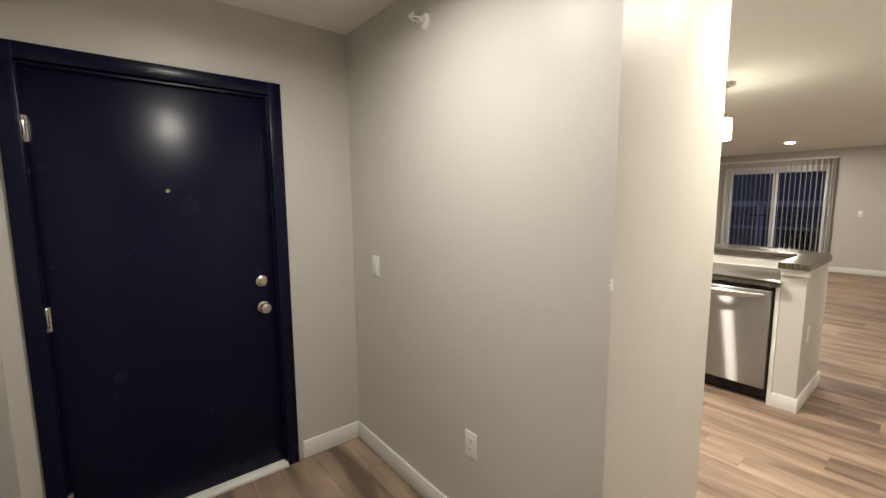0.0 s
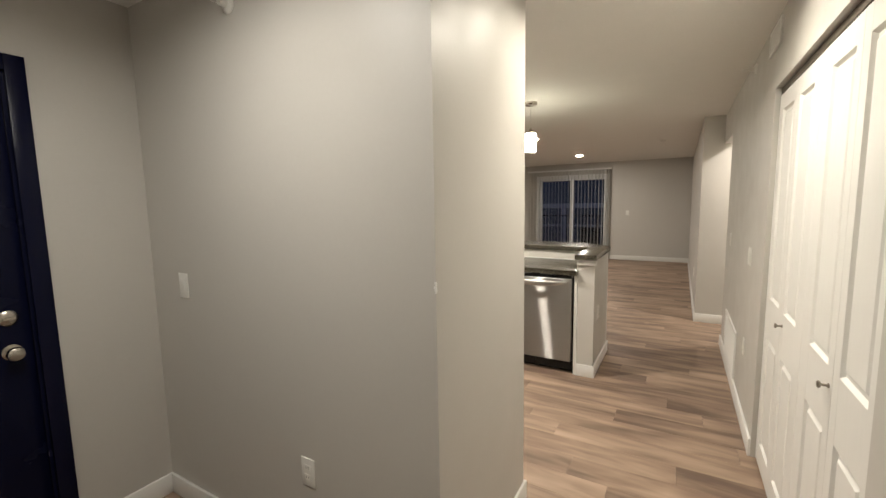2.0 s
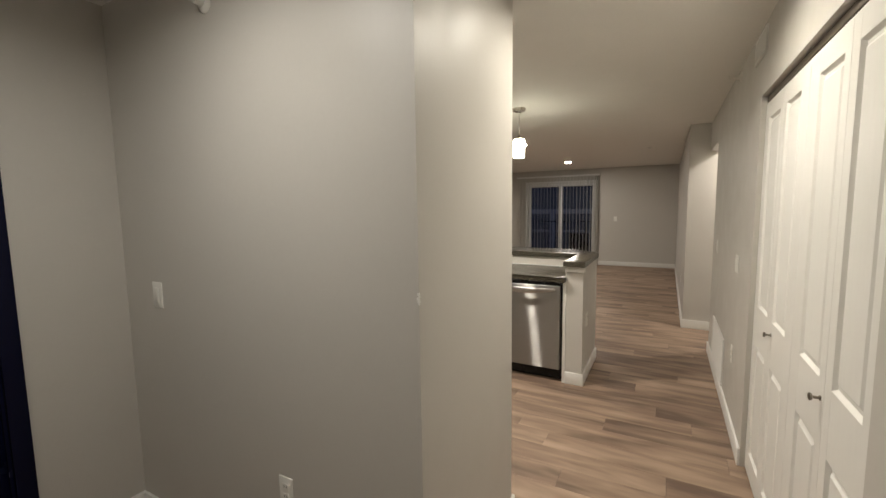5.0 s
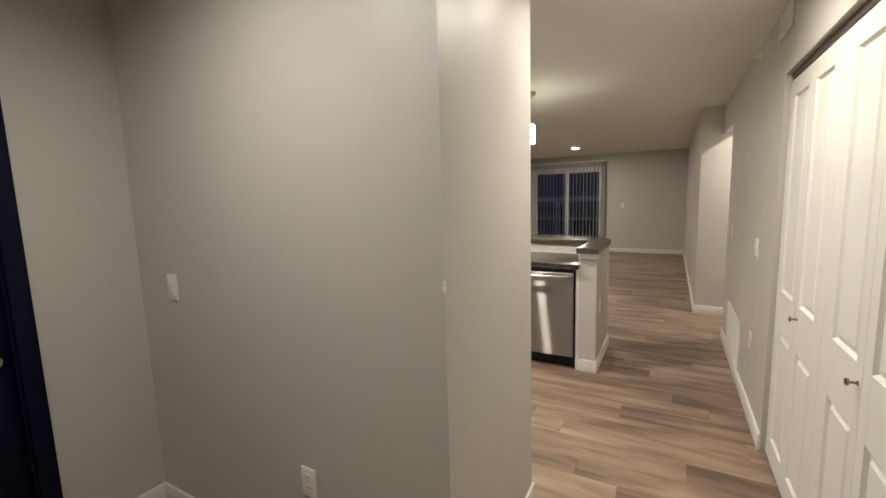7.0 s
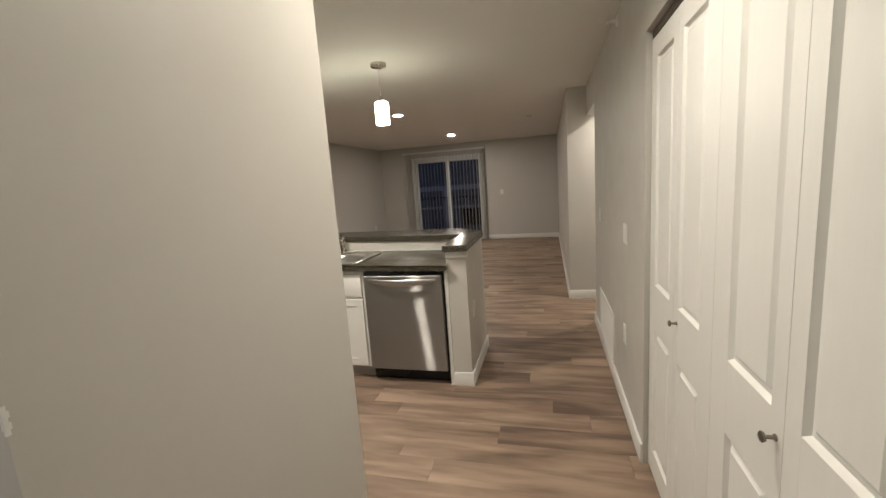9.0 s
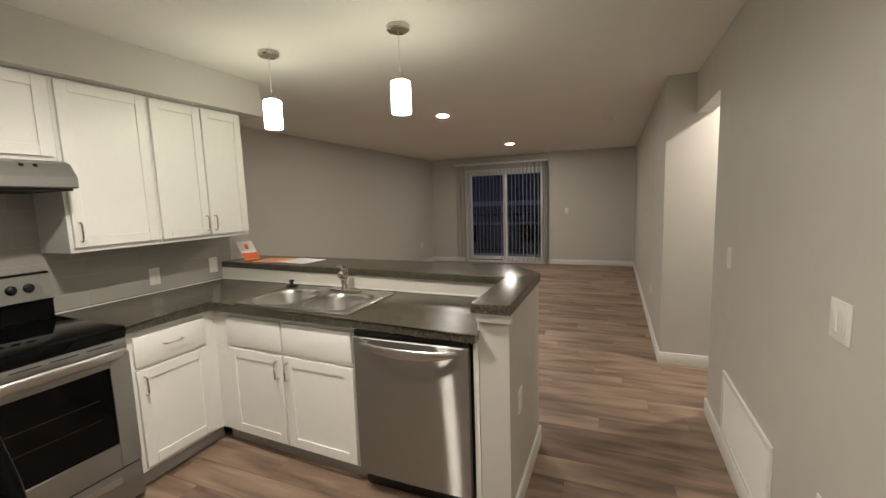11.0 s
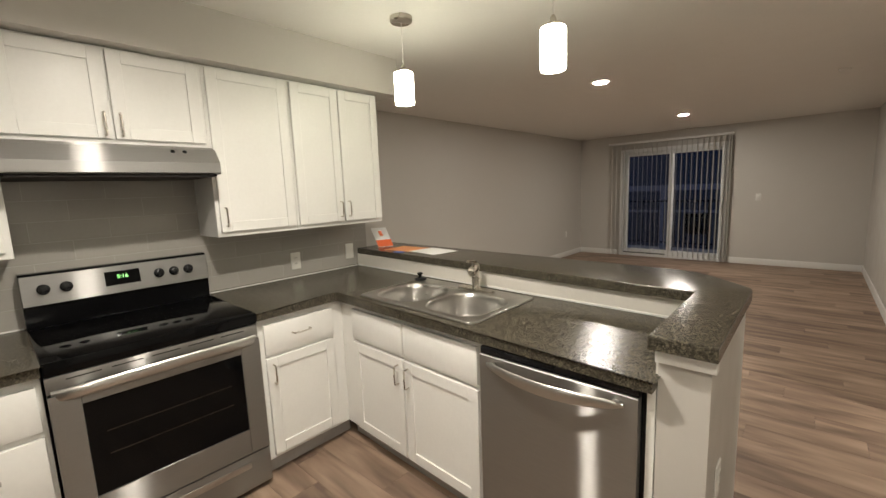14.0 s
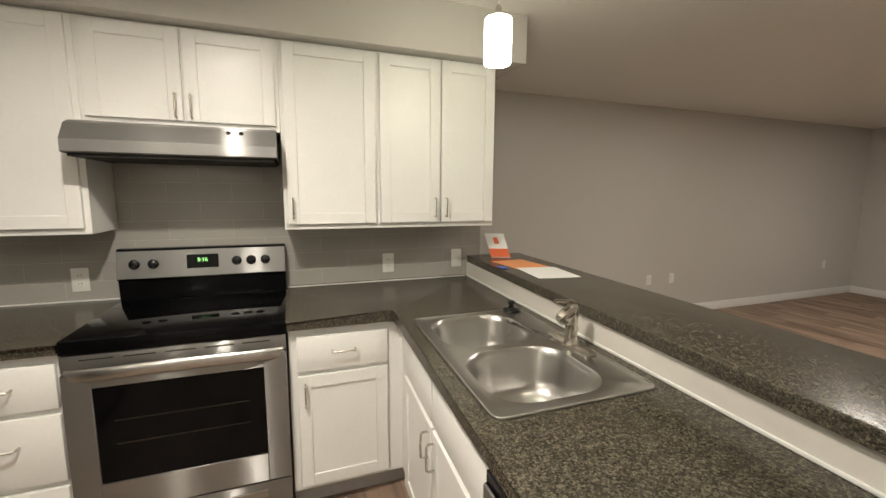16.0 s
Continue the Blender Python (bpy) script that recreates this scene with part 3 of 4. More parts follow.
# ---- closet with two pairs of folding doors ----
def raised_panel(face, u0, u1, z0, z1, d, parent, s0, s1):
    """A moulded leaf with two raised panels; s0, s1: the widths of its stiles."""
    bm = bmesh.new()
    b = face.box
    th = 0.032
    mids = ((0.135, 0.748), (0.958, 1.938))
    bx(bm, *b(u0, u0 + s0, d, d + th, z0, z1))
    bx(bm, *b(u1 - s1, u1, d, d + th, z0, z1))
    for a, c in ((z0, mids[0][0]), (mids[0][1], mids[1][0]), (mids[1][1], z1)):
        bx(bm, *b(u0 + s0, u1 - s1, d, d + th - 0.0002, a, c))
    for a, c in mids:
        loops = []
        for inset, depth in ((0, th - 0.0002), (0.010, th - 0.012), (0.020, th - 0.013), (0.034, th - 0.003)):
            loops.append([bm.verts.new(face.p(u, d + depth, z)) for u, z in ((u0 + s0 + inset, a + inset), (u1 - s1 - inset, a + inset), (u1 - s1 - inset, c - inset), (u0 + s0 + inset, c - inset))])
        skin(bm, loops, caps=False)
        bm.faces.new(loops[-1])
    return obj("panel", bm, CLOSETM, parent, smooth=20)


cl = base("closet_door", 2.215, HALL_S, 0, "white moulded bifold closet doors, closed, in a drywall opening", "closet door")
fCL = Face("N", HALL_S - 0.056)
LEAVES = (CLOSET[0] + 0.004, 1.824, 2.214, 2.602, CLOSET[1] - 0.004)
for i in range(4):
    raised_panel(fCL, LEAVES[i] + 0.001, LEAVES[i + 1] - 0.001, 0.015, 2.02, 0, cl, *((0.105, 0.056), (0.052, 0.108), (0.108, 0.052), (0.056, 0.088))[i])
for u in (1.852, 2.556):
    bm = bmesh.new()
    lathe(bm, fCL.p(u, 0.032, 0.90), (0, 1, 0), [(0, 0.008), (0.003, 0.008), (0.005, 0.0045), (0.019, 0.0045), (0.022, 0.011), (0.027, 0.0125), (0.030, 0.009), (0.0305, 0.0)], 18)
    obj("knob", bm, mat("dull_nickel", (0.26, 0.235, 0.20), 0.32, 1.0, bump=0) if u < 2 else bpy.data.materials["dull_nickel"], cl, label="small dull nickel knob")
boxes("track", [fCL.box(CLOSET[0] + 0.002, CLOSET[1] - 0.002, 0.0, 0.030, 2.03, 2.06)], mat("bronze_track", (0.10, 0.08, 0.06), 0.45, 0.6), cl, label="dark bronze door track")
# Added dark sheet behind the doors; its colour holds the closet's shade.
setting("closet_liner", [(CLOSET[0] + 0.004, CLOSET[1] - 0.004, -0.31, -0.30, 0, CLOSET[2])], DARK, "dark sheet standing in for the shaded closet inside", category="closet")

# ---- kitchen base cabinets ----
CF = 2.70   # front of the boxes along the back wall
PF = 3.682  # front of the boxes of the peninsula
fB, fP = Face("S", CF), Face("W", PF)


def base_cab(face, u0, u1, depth, label, z1=0.872, hollow=False):
    c = face.p((u0 + u1) / 2, -depth / 2, 0)
    th = base("base_cabinet", c.x, c.y, 0, label, "cabinet", group="kitchen base cabinets")
    whole = [face.box(u0, u1, -depth, 0, 0.10, z1)]
    if hollow:
        whole = [face.box(u0, u1, -depth, 0, 0.10, 0.60), face.box(u0, u1, -0.018, 0, 0.60, z1), face.box(u0, u0 + 0.018, -depth, -0.018, 0.60, z1), face.box(u1 - 0.018, u1, -depth, -0.018, 0.60, z1)]
    boxes("body", whole, CAB, th, r=0.0015, seg=1)
    boxes("toe_kick", [face.box(u0, u1, -depth, -0.055, 0.0, 0.10)], TOE, th, label="grey vinyl toe kick")
    return th


def drawer(face, u0, u1, z0, z1, th, handle=True, shift=0.0):
    d = boxes("drawer", [face.box(u0, u1, 0.001, 0.019, z0, z1)], CAB, th, r=0.003)
    if handle:
        pull(face, (u0 + u1) / 2 + shift, 0.019, (z0 + z1) / 2 + (0.028 if z0 < 0.6 else 0.006), 0.10, d, False)


cab = base_cab(fB, 2.075, 2.470, 0.64, "white painted base cabinet with three drawers")
for z0, z1 in ((0.665, 0.835), (0.375, 0.64), (0.115, 0.35)):
    drawer(fB, 2.10, 2.455, z0, z1, cab)
cab = base_cab(fB, 1.335, 2.0745, 0.64, "white painted corner base cabinet beside the refrigerator")
drawer(fB, 1.63, 2.02, 0.665, 0.835, cab)
d = shaker(fB, 1.63, 2.02, 0.115, 0.64, 0.001, cab)
cab = base_cab(fB, 3.252, 3.80, 0.64, "white painted base cabinet with one drawer and one door")
drawer(fB, 3.285, 3.685, 0.675, 0.835, cab)
d = shaker(fB, 3.285, 3.685, 0.125, 0.655, 0.001, cab)
pull(fB, 3.315, 0.02, 0.57, 0.10, d, True)
SKEW[0] = LEAN_BY
cab = base_cab(fP, 1.612, 2.6995, 0.585, "white painted sink cabinet with two doors below false drawers", hollow=True)
for u0, u1, pu in ((1.640, 2.115, 2.085), (2.130, 2.565, 2.162)):
    drawer(fP, u0, u1, 0.668, 0.838, cab, False)
    d = shaker(fP, u0, u1, 0.115, 0.646, 0.001, cab)
    pull(fP, pu, 0.02, 0.565, 0.10, d, True)
boxes("filler_panel", [fP.box(0.958, 0.982, -0.58, 0.0, 0.0, 0.872)], CAB, label="white filler panel beside the dishwasher", category="panel")
SKEW[0] = 0.0

# countertops with the cut-out for the sink
SINK = (3.692, 4.215, 1.68, 2.52)
SKEW[0] = LEAN_BY
top = bmesh.new()
slab(top, [(3.249 - LEAN_BY * (KIT_N - 0.967), KIT_N - 0.01), (3.249 - LEAN_BY * 1.708, 2.665), (3.606, 2.665), (3.628, 2.657), (3.636, 2.635), (3.636, 0.957), (4.27, 0.957), (4.27, KIT_N - 0.01)], 0.873, COUNTER,
     holes=[[(SINK[0] + 0.02, SINK[2] + 0.02), (SINK[1] - 0.02, SINK[2] + 0.02), (SINK[1] - 0.02, SINK[3] - 0.02), (SINK[0] + 0.02, SINK[3] - 0.02)]], round_top=0.012)
obj("countertop", top, LAMINATE, label="dark grey speckled laminate countertop with rounded edge", category="countertop")
SKEW[0] = 0.0
top = bmesh.new()
slab(top, [(1.335, KIT_N - 0.01), (1.335, 2.665), (2.471, 2.665), (2.471, KIT_N - 0.01)], 0.873, COUNTER, round_top=0.012)
obj("countertop", top, LAMINATE, label="dark grey speckled laminate countertop beside the stove", category="countertop")
SKEW[0] = LEAN_BY
setting("trim", [(4.2595, 4.2705, 0.975, KIT_N - 0.012, COUNTER + 0.001, COUNTER + 0.012)], TRIM, "white caulk bead along the back of the counter", category="trim", r=0.003)
setting("splash_panel", [(4.264, 4.2718, 0.956, KIT_N - 0.011, COUNTER + 0.012, 1.008), (3.69, 4.264, 0.9552, 0.962, COUNTER + 0.002, 1.008)], mat("pale_wall_paint", (0.66, 0.635, 0.58), 0.4, vary=0.02), "off-white painted splash strip below the bar", category="wall")

SKEW[0] = 0.0
setting("trim", [(a, b, KIT_N - 0.016, KIT_N - 0.0105, COUNTER + 0.0005, COUNTER + 0.008) for a, b in ((1.34, 2.47), (3.25, 4.36))], TRIM, "white caulk bead along the tiled wall", category="trim", r=0.002)
SKEW[0] = LEAN_BY

# ---- sink ----
sink = base("kitchen_sink", (SINK[0] + SINK[1]) / 2, (SINK[2] + SINK[3]) / 2, COUNTER, "stainless steel drop-in double bowl sink in the counter", "sink")
bowls = ((3.733, 4.108, 1.72, 2.083), (3.733, 4.108, 2.127, 2.48))
bm = bmesh.new()
holes = [rrect(a, b, c, d, 0.12, 8) for a, b, c, d in bowls]
slab(bm, rrect(*SINK, 0.03, 5), COUNTER + 0.0005, COUNTER + 0.006, holes=holes, round_top=0.004)
for a, b, c, d in bowls:
    loops = []
    for inset, z in ((0, 0.006), (0.006, 0.0), (0.012, -0.02), (0.024, -0.10), (0.034, -0.135), (0.055, -0.157), (0.085, -0.165)):
        loops.append([bm.verts.new((x, y, COUNTER + z)) for x, y in rrect(a + inset, b - inset, c + inset, d - inset, max(0.12 - inset * 0.3, 0.02), 8)])
    skin(bm, loops, caps=False)
    bm.faces.new(loops[-1])
obj("basin", bm, SINKM, sink)
bm = bmesh.new()
edge = [Vector((x, y, COUNTER + 0.0045)) for x, y in rrect(SINK[0] + 0.003, SINK[1] - 0.003, SINK[2] + 0.003, SINK[3] - 0.003, 0.03, 5)]
rows = []
for i, p in enumerate(edge):
    t = (edge[(i + 1) % len(edge)] - edge[i - 1]).normalized()
    rows.append(ring(bm, p, Vector((t.y, -t.x, 0)), Vector((0, 0, 1)), 0.0042, 8))
skin(bm, rows + rows[:1], caps=False)
obj("rim_bead", bm, GRIP, sink, label="rolled steel rim")
for a, b, c, d in bowls:
    bm = bmesh.new()
    lathe(bm, ((a + b) / 2, (c + d) / 2, COUNTER - 0.1655), (0, 0, 1), [(0, 0.055), (0.003, 0.054), (0.003, 0.040), (0.0005, 0.036), (0.0005, 0.0)], 24)
    obj("drain", bm, CHROME, sink, label="round steel drain strainer")
fx, fy = 4.165, 2.035
fc = base("faucet", fx, fy, COUNTER + 0.0065, "brushed steel single lever kitchen faucet on the sink", "faucet")
bm = bmesh.new()
slab(bm, rrect(fx - 0.028, fx + 0.028, fy - 0.125, fy + 0.125, 0.027, 6), COUNTER + 0.0065, COUNTER + 0.016, round_top=0.006)
obj("deck_plate", bm, NICKEL, fc)
bm = bmesh.new()
lathe(bm, (fx, fy, COUNTER + 0.016), (0, 0, 1), [(0, 0.026), (0.006, 0.0235), (0.03, 0.0225), (0.10, 0.0225), (0.112, 0.024), (0.130, 0.0235), (0.142, 0.017), (0.146, 0.0)], 24)
lathe(bm, (fx + 0.006, fy + 0.002, COUNTER + 0.138), (-0.90, -0.26, -0.36), [(0, 0.012), (0.006, 0.019), (0.022, 0.0235), (0.050, 0.0265), (0.066, 0.025), (0.076, 0.020), (0.077, 0.0)], 24)
obj("spout", bm, NICKEL, fc)
bm = bmesh.new()
tube(bm, arc([(fx + 0.012, fy + 0.003, COUNTER + 0.152), (fx - 0.01, fy - 0.002, COUNTER + 0.168), (fx - 0.05, fy - 0.012, COUNTER + 0.176), (fx - 0.088, fy - 0.020, COUNTER + 0.184)], 6), 0.0065, 12, flat=1.5)
obj("lever", bm, NICKEL, fc)
bm = bmesh.new()
lathe(bm, (4.165, 2.50, COUNTER + 0.0065), (0, 0, 1), [(0, 0.040), (0.006, 0.042), (0.012, 0.034), (0.016, 0.012), (0.030, 0.010), (0.034, 0.018), (0.042, 0.019), (0.047, 0.010)], 22)
obj("sink_stopper", bm, BLACK, label="black rubber sink stopper on the sink rim", category="stopper")

SKEW[0] = 0.0

# ---- dishwasher ----
dw = base("dishwasher", 3.95, 1.297, 0, "stainless steel dishwasher with curved bar handle under the counter", "dishwasher")
boxes("tub", [(3.72, 4.28, 0.990, 1.604, 0.02, 0.868)], BLACK, dw, r=0.003)
bm = bmesh.new()
rows = []
for i in range(13):
    v = -1 + 2 * i / 12
    y = 1.297 + v * 0.298
    x = 3.656 - 0.0025 * (1 - v * v)
    rows.append([bm.verts.new(c) for c in ((x + 0.035, y, 0.115), (x + 0.004, y, 0.115), (x, y, 0.119), (x, y, 0.832), (x + 0.004, y, 0.836), (x + 0.035, y, 0.836))])
skin(bm, rows)
obj("door", bm, STEELV, dw)
boxes("control_strip", [(3.662, 3.72, 0.999, 1.595, 0.838, 0.866)], BLACK, dw, r=0.002, label="black control strip")
bm = bmesh.new()
rows = []
for i in range(25):
    v = -1 + i / 12
    out, dz = 0.010 + 0.040 * (1 - v * v), -0.013 * (1 - v * v)
    half = 0.013 + 0.011 * (1 - v * v) - 0.006 * abs(v) ** 12
    rows.append([bm.verts.new((3.650 - out + 0.007 * (1 - math.cos(a)), 1.297 + v * 0.258, 0.806 + dz + half * math.sin(a))) for a in (2 * math.pi * q / 12 for q in range(12))])
skin(bm, rows)
pieces("handle_post", [(3.636, 3.656, 1.297 + s * 0.235 - 0.012, 1.297 + s * 0.235 + 0.012, 0.796, 0.816) for s in (-1, 1)], GRIP, dw, r=0.003)
obj("handle", bm, GRIP, dw, label="wide bowed satin steel handle")
boxes("kick_plate", [(3.735, 3.75, 0.992, 1.602, 0.004, 0.11)], BLACK, dw, label="black kick plate")

# ---- stove ----
sx0, sx1 = 2.476, 3.246
st = base("stove", (sx0 + sx1) / 2, 3.0, 0, "stainless steel electric range with black glass top", "stove")
fS = Face("S", 2.685)
boxes("body", [(sx0 + 0.004, sx1 - 0.004, 2.69, 3.335, 0.03, 0.895)], ENAMEL, st, r=0.003)
pieces("foot", [(x, x + 0.03, y, y + 0.03, 0, 0.03) for x in (sx0 + 0.03, sx1 - 0.06) for y in (2.72, 3.28)], BLACK, st)
boxes("cooktop", [(sx0, sx1, 2.66, 3.27, 0.865, 0.921)], BLACKGLASS, st, r=0.006, label="black ceramic glass cooktop")
boxes("storage_drawer", [fS.box(sx0 + 0.002, sx1 - 0.002, 0, 0.030, 0.03, 0.213)], STEEL, st, r=0.004)
boxes("drawer_grip", [fS.box(sx0 + 0.10, sx1 - 0.10, 0.0305, 0.036, 0.145, 0.178)], GRIP, st, r=0.0025, label="pressed steel drawer grip")
boxes("oven_door", [fS.box(sx0 + 0.002, sx0 + 0.092, 0, 0.036, 0.221, 0.795), fS.box(sx1 - 0.092, sx1 - 0.002, 0, 0.036, 0.221, 0.795), fS.box(sx0 + 0.092, sx1 - 0.092, 0, 0.0358, 0.221, 0.348), fS.box(sx0 + 0.092, sx1 - 0.092, 0, 0.0358, 0.736, 0.795)], STEEL, st, r=0.002, seg=1)
ow = boxes("oven_window", [fS.box(sx0 + 0.093, sx1 - 0.093, 0.010, 0.031, 0.349, 0.735)], BLACKGLASS, st, label="dark oven window glass")
pieces("rack", [fS.box(sx0 + 0.15, sx1 - 0.15, 0.0312, 0.0318, z, z + 0.004) for z in (0.50, 0.595)], mat("faint_rack_steel", (0.09, 0.084, 0.077), 0.3, 1.0), st, label="oven rack seen through the window")
boxes("vent_trim", [fS.box(sx0 + 0.002, sx1 - 0.002, 0, 0.022, 0.80, 0.862)], STEEL, st, r=0.002)
pieces("vent_slot", [fS.box(sx0 + 0.06 + i * 0.135, sx0 + 0.165 + i * 0.135, 0.0222, 0.0230, 0.842, 0.8465) for i in range(5)], DARK, st)
bm = bmesh.new()
zc = 0.792
rows = []
for i in range(25):
    v = -1 + i / 12
    x, out, dz = (sx0 + sx1) / 2 + v * 0.372, 0.030 * (1 - v ** 4), 0.010 * (1 - v * v)
    rows.append([bm.verts.new((x, 2.652 - out + 0.013 * (1 - math.cos(a)) * 0.8, zc - 0.004 + dz + 0.024 * math.sin(a))) for a in (2 * math.pi * q / 12 for q in range(12))])
skin(bm, rows)
obj("handle", bm, GRIP, st, label="curved steel oven handle")
bg = bmesh.new()
rows = []
for x in (sx0, sx1):
    rows.append([bg.verts.new((x, y, z)) for y, z in ((3.335, 0.91), (3.275, 0.92), (3.27, 1.02), (3.255, 1.025), (3.275, 1.165), (3.29, 1.175), (3.335, 1.175))])
skin(bg, rows)
obj("backguard", bg, ENAMEL, st, smooth=25, label="black enamel backguard")
tilt = math.atan2(0.02, 0.14)
def guard(u, d, z):
    """On the sloping control panel: d out of it, z up along it."""
    return Vector((u, 3.255 + math.sin(tilt) * z - math.cos(tilt) * d, 1.025 + math.cos(tilt) * z + math.sin(tilt) * d))
def guard_box(bm, u0, u1, d0, d1, z0, z1):
    vs = bx(bm, u0, u1, d0, d1, z0, z1)
    for v in vs:
        v.co = guard(v.co.x, v.co.y, v.co.z)
bm = bmesh.new()
guard_box(bm, sx0, sx1, 0.0005, 0.006, 0.004, 0.142)
bevel(bm, 0.002, 1)
obj("control_panel", bm, STEEL, st, label="brushed steel control panel")
bm = bmesh.new()
guard_box(bm, sx0 + 0.30, sx0 + 0.445, 0.006, 0.0075, 0.045, 0.115)
obj("display", bm, BLACKGLASS, st, label="black clock display")
for u in (0.075, 0.155, 0.53, 0.60, 0.67):
    bm = bmesh.new()
    n = guard(0, 1, 0) - guard(0, 0, 0)
    lathe(bm, guard(sx0 + u, 0.006, 0.075), n, [(0, 0.024), (0.004, 0.024), (0.006, 0.020), (0.022, 0.017), (0.024, 0.014), (0.0245, 0)], 20)
    guard_box(bm, sx0 + u - 0.003, sx0 + u + 0.003, 0.024, 0.032, 0.058, 0.092)
    obj("control_knob", bm, BLACK, st, label="black plastic control knob")
tx = bpy.data.curves.new("clock_digits", "FONT")
tx.body, tx.size, tx.align_x, tx.align_y, tx.extrude = "5:16", 0.028, "CENTER", "CENTER", 0.0003
tx.materials.append(CLOCK)
tob = new("clock_digits", tx)
tob.parent = st
tob.matrix_basis = Matrix.Translation(guard(sx0 + 0.372, 0.0082, 0.086) - SPOT[st.name]) @ Euler((radians(90) - tilt, 0, 0)).to_matrix().to_4x4()
tagged(tob, "green clock digits")

# ---- range hood ----
hd = base("range_hood", 2.87, 3.1, 1.60, "stainless steel under-cabinet range hood", "range hood")
bm = bmesh.new()
rows = []
for x in (2.466, 3.236):
    rows.append([bm.verts.new((x, y, z)) for y, z in ((3.34, 1.606), (2.878, 1.606), (2.868, 1.612), (2.868, 1.658), (2.918, 1.725), (2.965, 1.742), (3.34, 1.742))])
skin(bm, rows)
obj("shell", bm, STEEL, hd, smooth=20)
boxes("underside", [(2.48, 3.222, 2.89, 3.32, 1.594, 1.6058)], DARK, hd, label="dark filter underside")
for u in (3.045, 3.095):
    bm = bmesh.new()
    p = Vector((u, 2.9070, 1.7116))
    nn = Vector((0, -0.773, 0.634))
    lathe(bm, p, nn, [(0, 0.010), (0.002, 0.009), (0.0025, 0.0)], 14)
    obj("button", bm, BLACK, hd)

# ---- wall cabinets ----
UF, UB, UT = 3.060, 1.272, 2.176
fU = Face("S", UF)


def wall_cab(face, u0, u1, z0, z1, depth, doors, label):
    c = face.p((u0 + u1) / 2, -depth / 2, z0)
    th = base("wall_cabinet", c.x, c.y, z0, label, "cabinet", group="kitchen wall cabinets")
    boxes("body", [face.box(u0, u1, -depth, 0, z0, z1)], CAB, th, r=0.0015, seg=1)
    for a, b, pu, pz in doors:
        d = shaker(face, a, b, z0 + 0.028, z1 - 0.012, 0.001, th)
        if pu:
            pull(face, pu, 0.02, pz, 0.10, d, True)
    return th


DEP = KIT_N - UF - 0.003
wall_cab(fU, 1.72, 2.474, UB, UT, DEP, ((1.765, 2.094, 2.066, UB + 0.11), (2.106, 2.452, 2.132, UB + 0.11)), "white painted wall cabinet with two framed doors")
wall_cab(fU, 2.475, 3.2545, 1.7445, UT, DEP, ((2.496, 2.853, 2.828, 1.835), (2.864, 3.236, 2.888, 1.835)), "white painted wall cabinet above the range hood")
wall_cab(fU, 3.255, 3.7245, UB, UT, DEP, ((3.272, 3.711, 3.298, UB + 0.11),), "white painted wall cabinet with one framed door")
wall_cab(fU, 3.725, 4.41, UB, UT, DEP, ((3.738, 4.068, 4.042, UB + 0.11), (4.080, 4.398, 4.106, UB + 0.11)), "white painted wall cabinet with two framed doors")
fF = Face("E", 1.775)
wall_cab(fF, 0.965, 1.70, 1.70, UT, 0.44, ((0.98, 1.32, None, 0), (1.335, 1.685, None, 0)), "white painted wall cabinet above the refrigerator")
wall_cab(fF, 1.701, 3.055, 1.70, UT, 0.44, ((1.72, 2.10, None, 0), (2.12, 2.62, None, 0)), "white painted corner wall cabinet")

# ---- refrigerator ----
FX, FY0, FY1, FT, FSEAM = 2.16, 0.965, 1.685, 1.615, 1.148
fr = base("refrigerator", 1.80, (FY0 + FY1) / 2, 0, "stainless steel top-freezer refrigerator with black handles and sides", "refrigerator")
boxes("cabinet", [(1.40, FX - 0.062, FY0 + 0.004, FY1 - 0.004, 0.03, FT - 0.012)], BODYBLACK, fr, r=0.004)
pieces("foot", [(x, x + 0.04, y, y + 0.04, 0, 0.03) for x in (1.44, 2.02) for y in (FY0 + 0.03, FY1 - 0.07)], BLACK, fr)


def fridge_door(z0, z1):
    bm = bmesh.new()
    rows = []
    for i in range(15):
        v = -1 + 2 * i / 14
        y = (FY0 + FY1) / 2 + v * (FY1 - FY0) / 2
        x = FX + 0.0 - 0.014 * abs(v) ** 6 - 0.004 * v * v
        rows.append([bm.verts.new(c) for c in ((FX - 0.058, y, z0), (x - 0.006, y, z0), (x, y, z0 + 0.006), (x, y, z1 - 0.006), (x - 0.006, y, z1), (FX - 0.058, y, z1))])
    skin(bm, rows)
    return obj("door", bm, FRIDGE_STEEL, fr, smooth=30)


fridge_door(FSEAM + 0.006, FT)
fridge_door(0.09, FSEAM - 0.006)
boxes("gasket", [(FX - 0.061, FX - 0.02, FY0 + 0.012, FY1 - 0.012, FSEAM - 0.0055, FSEAM + 0.0055)], BLACK, fr)
boxes("kick_plate", [(FX - 0.07, FX - 0.06, FY0 + 0.02, FY1 - 0.02, 0.01, 0.085)], BLACK, fr)


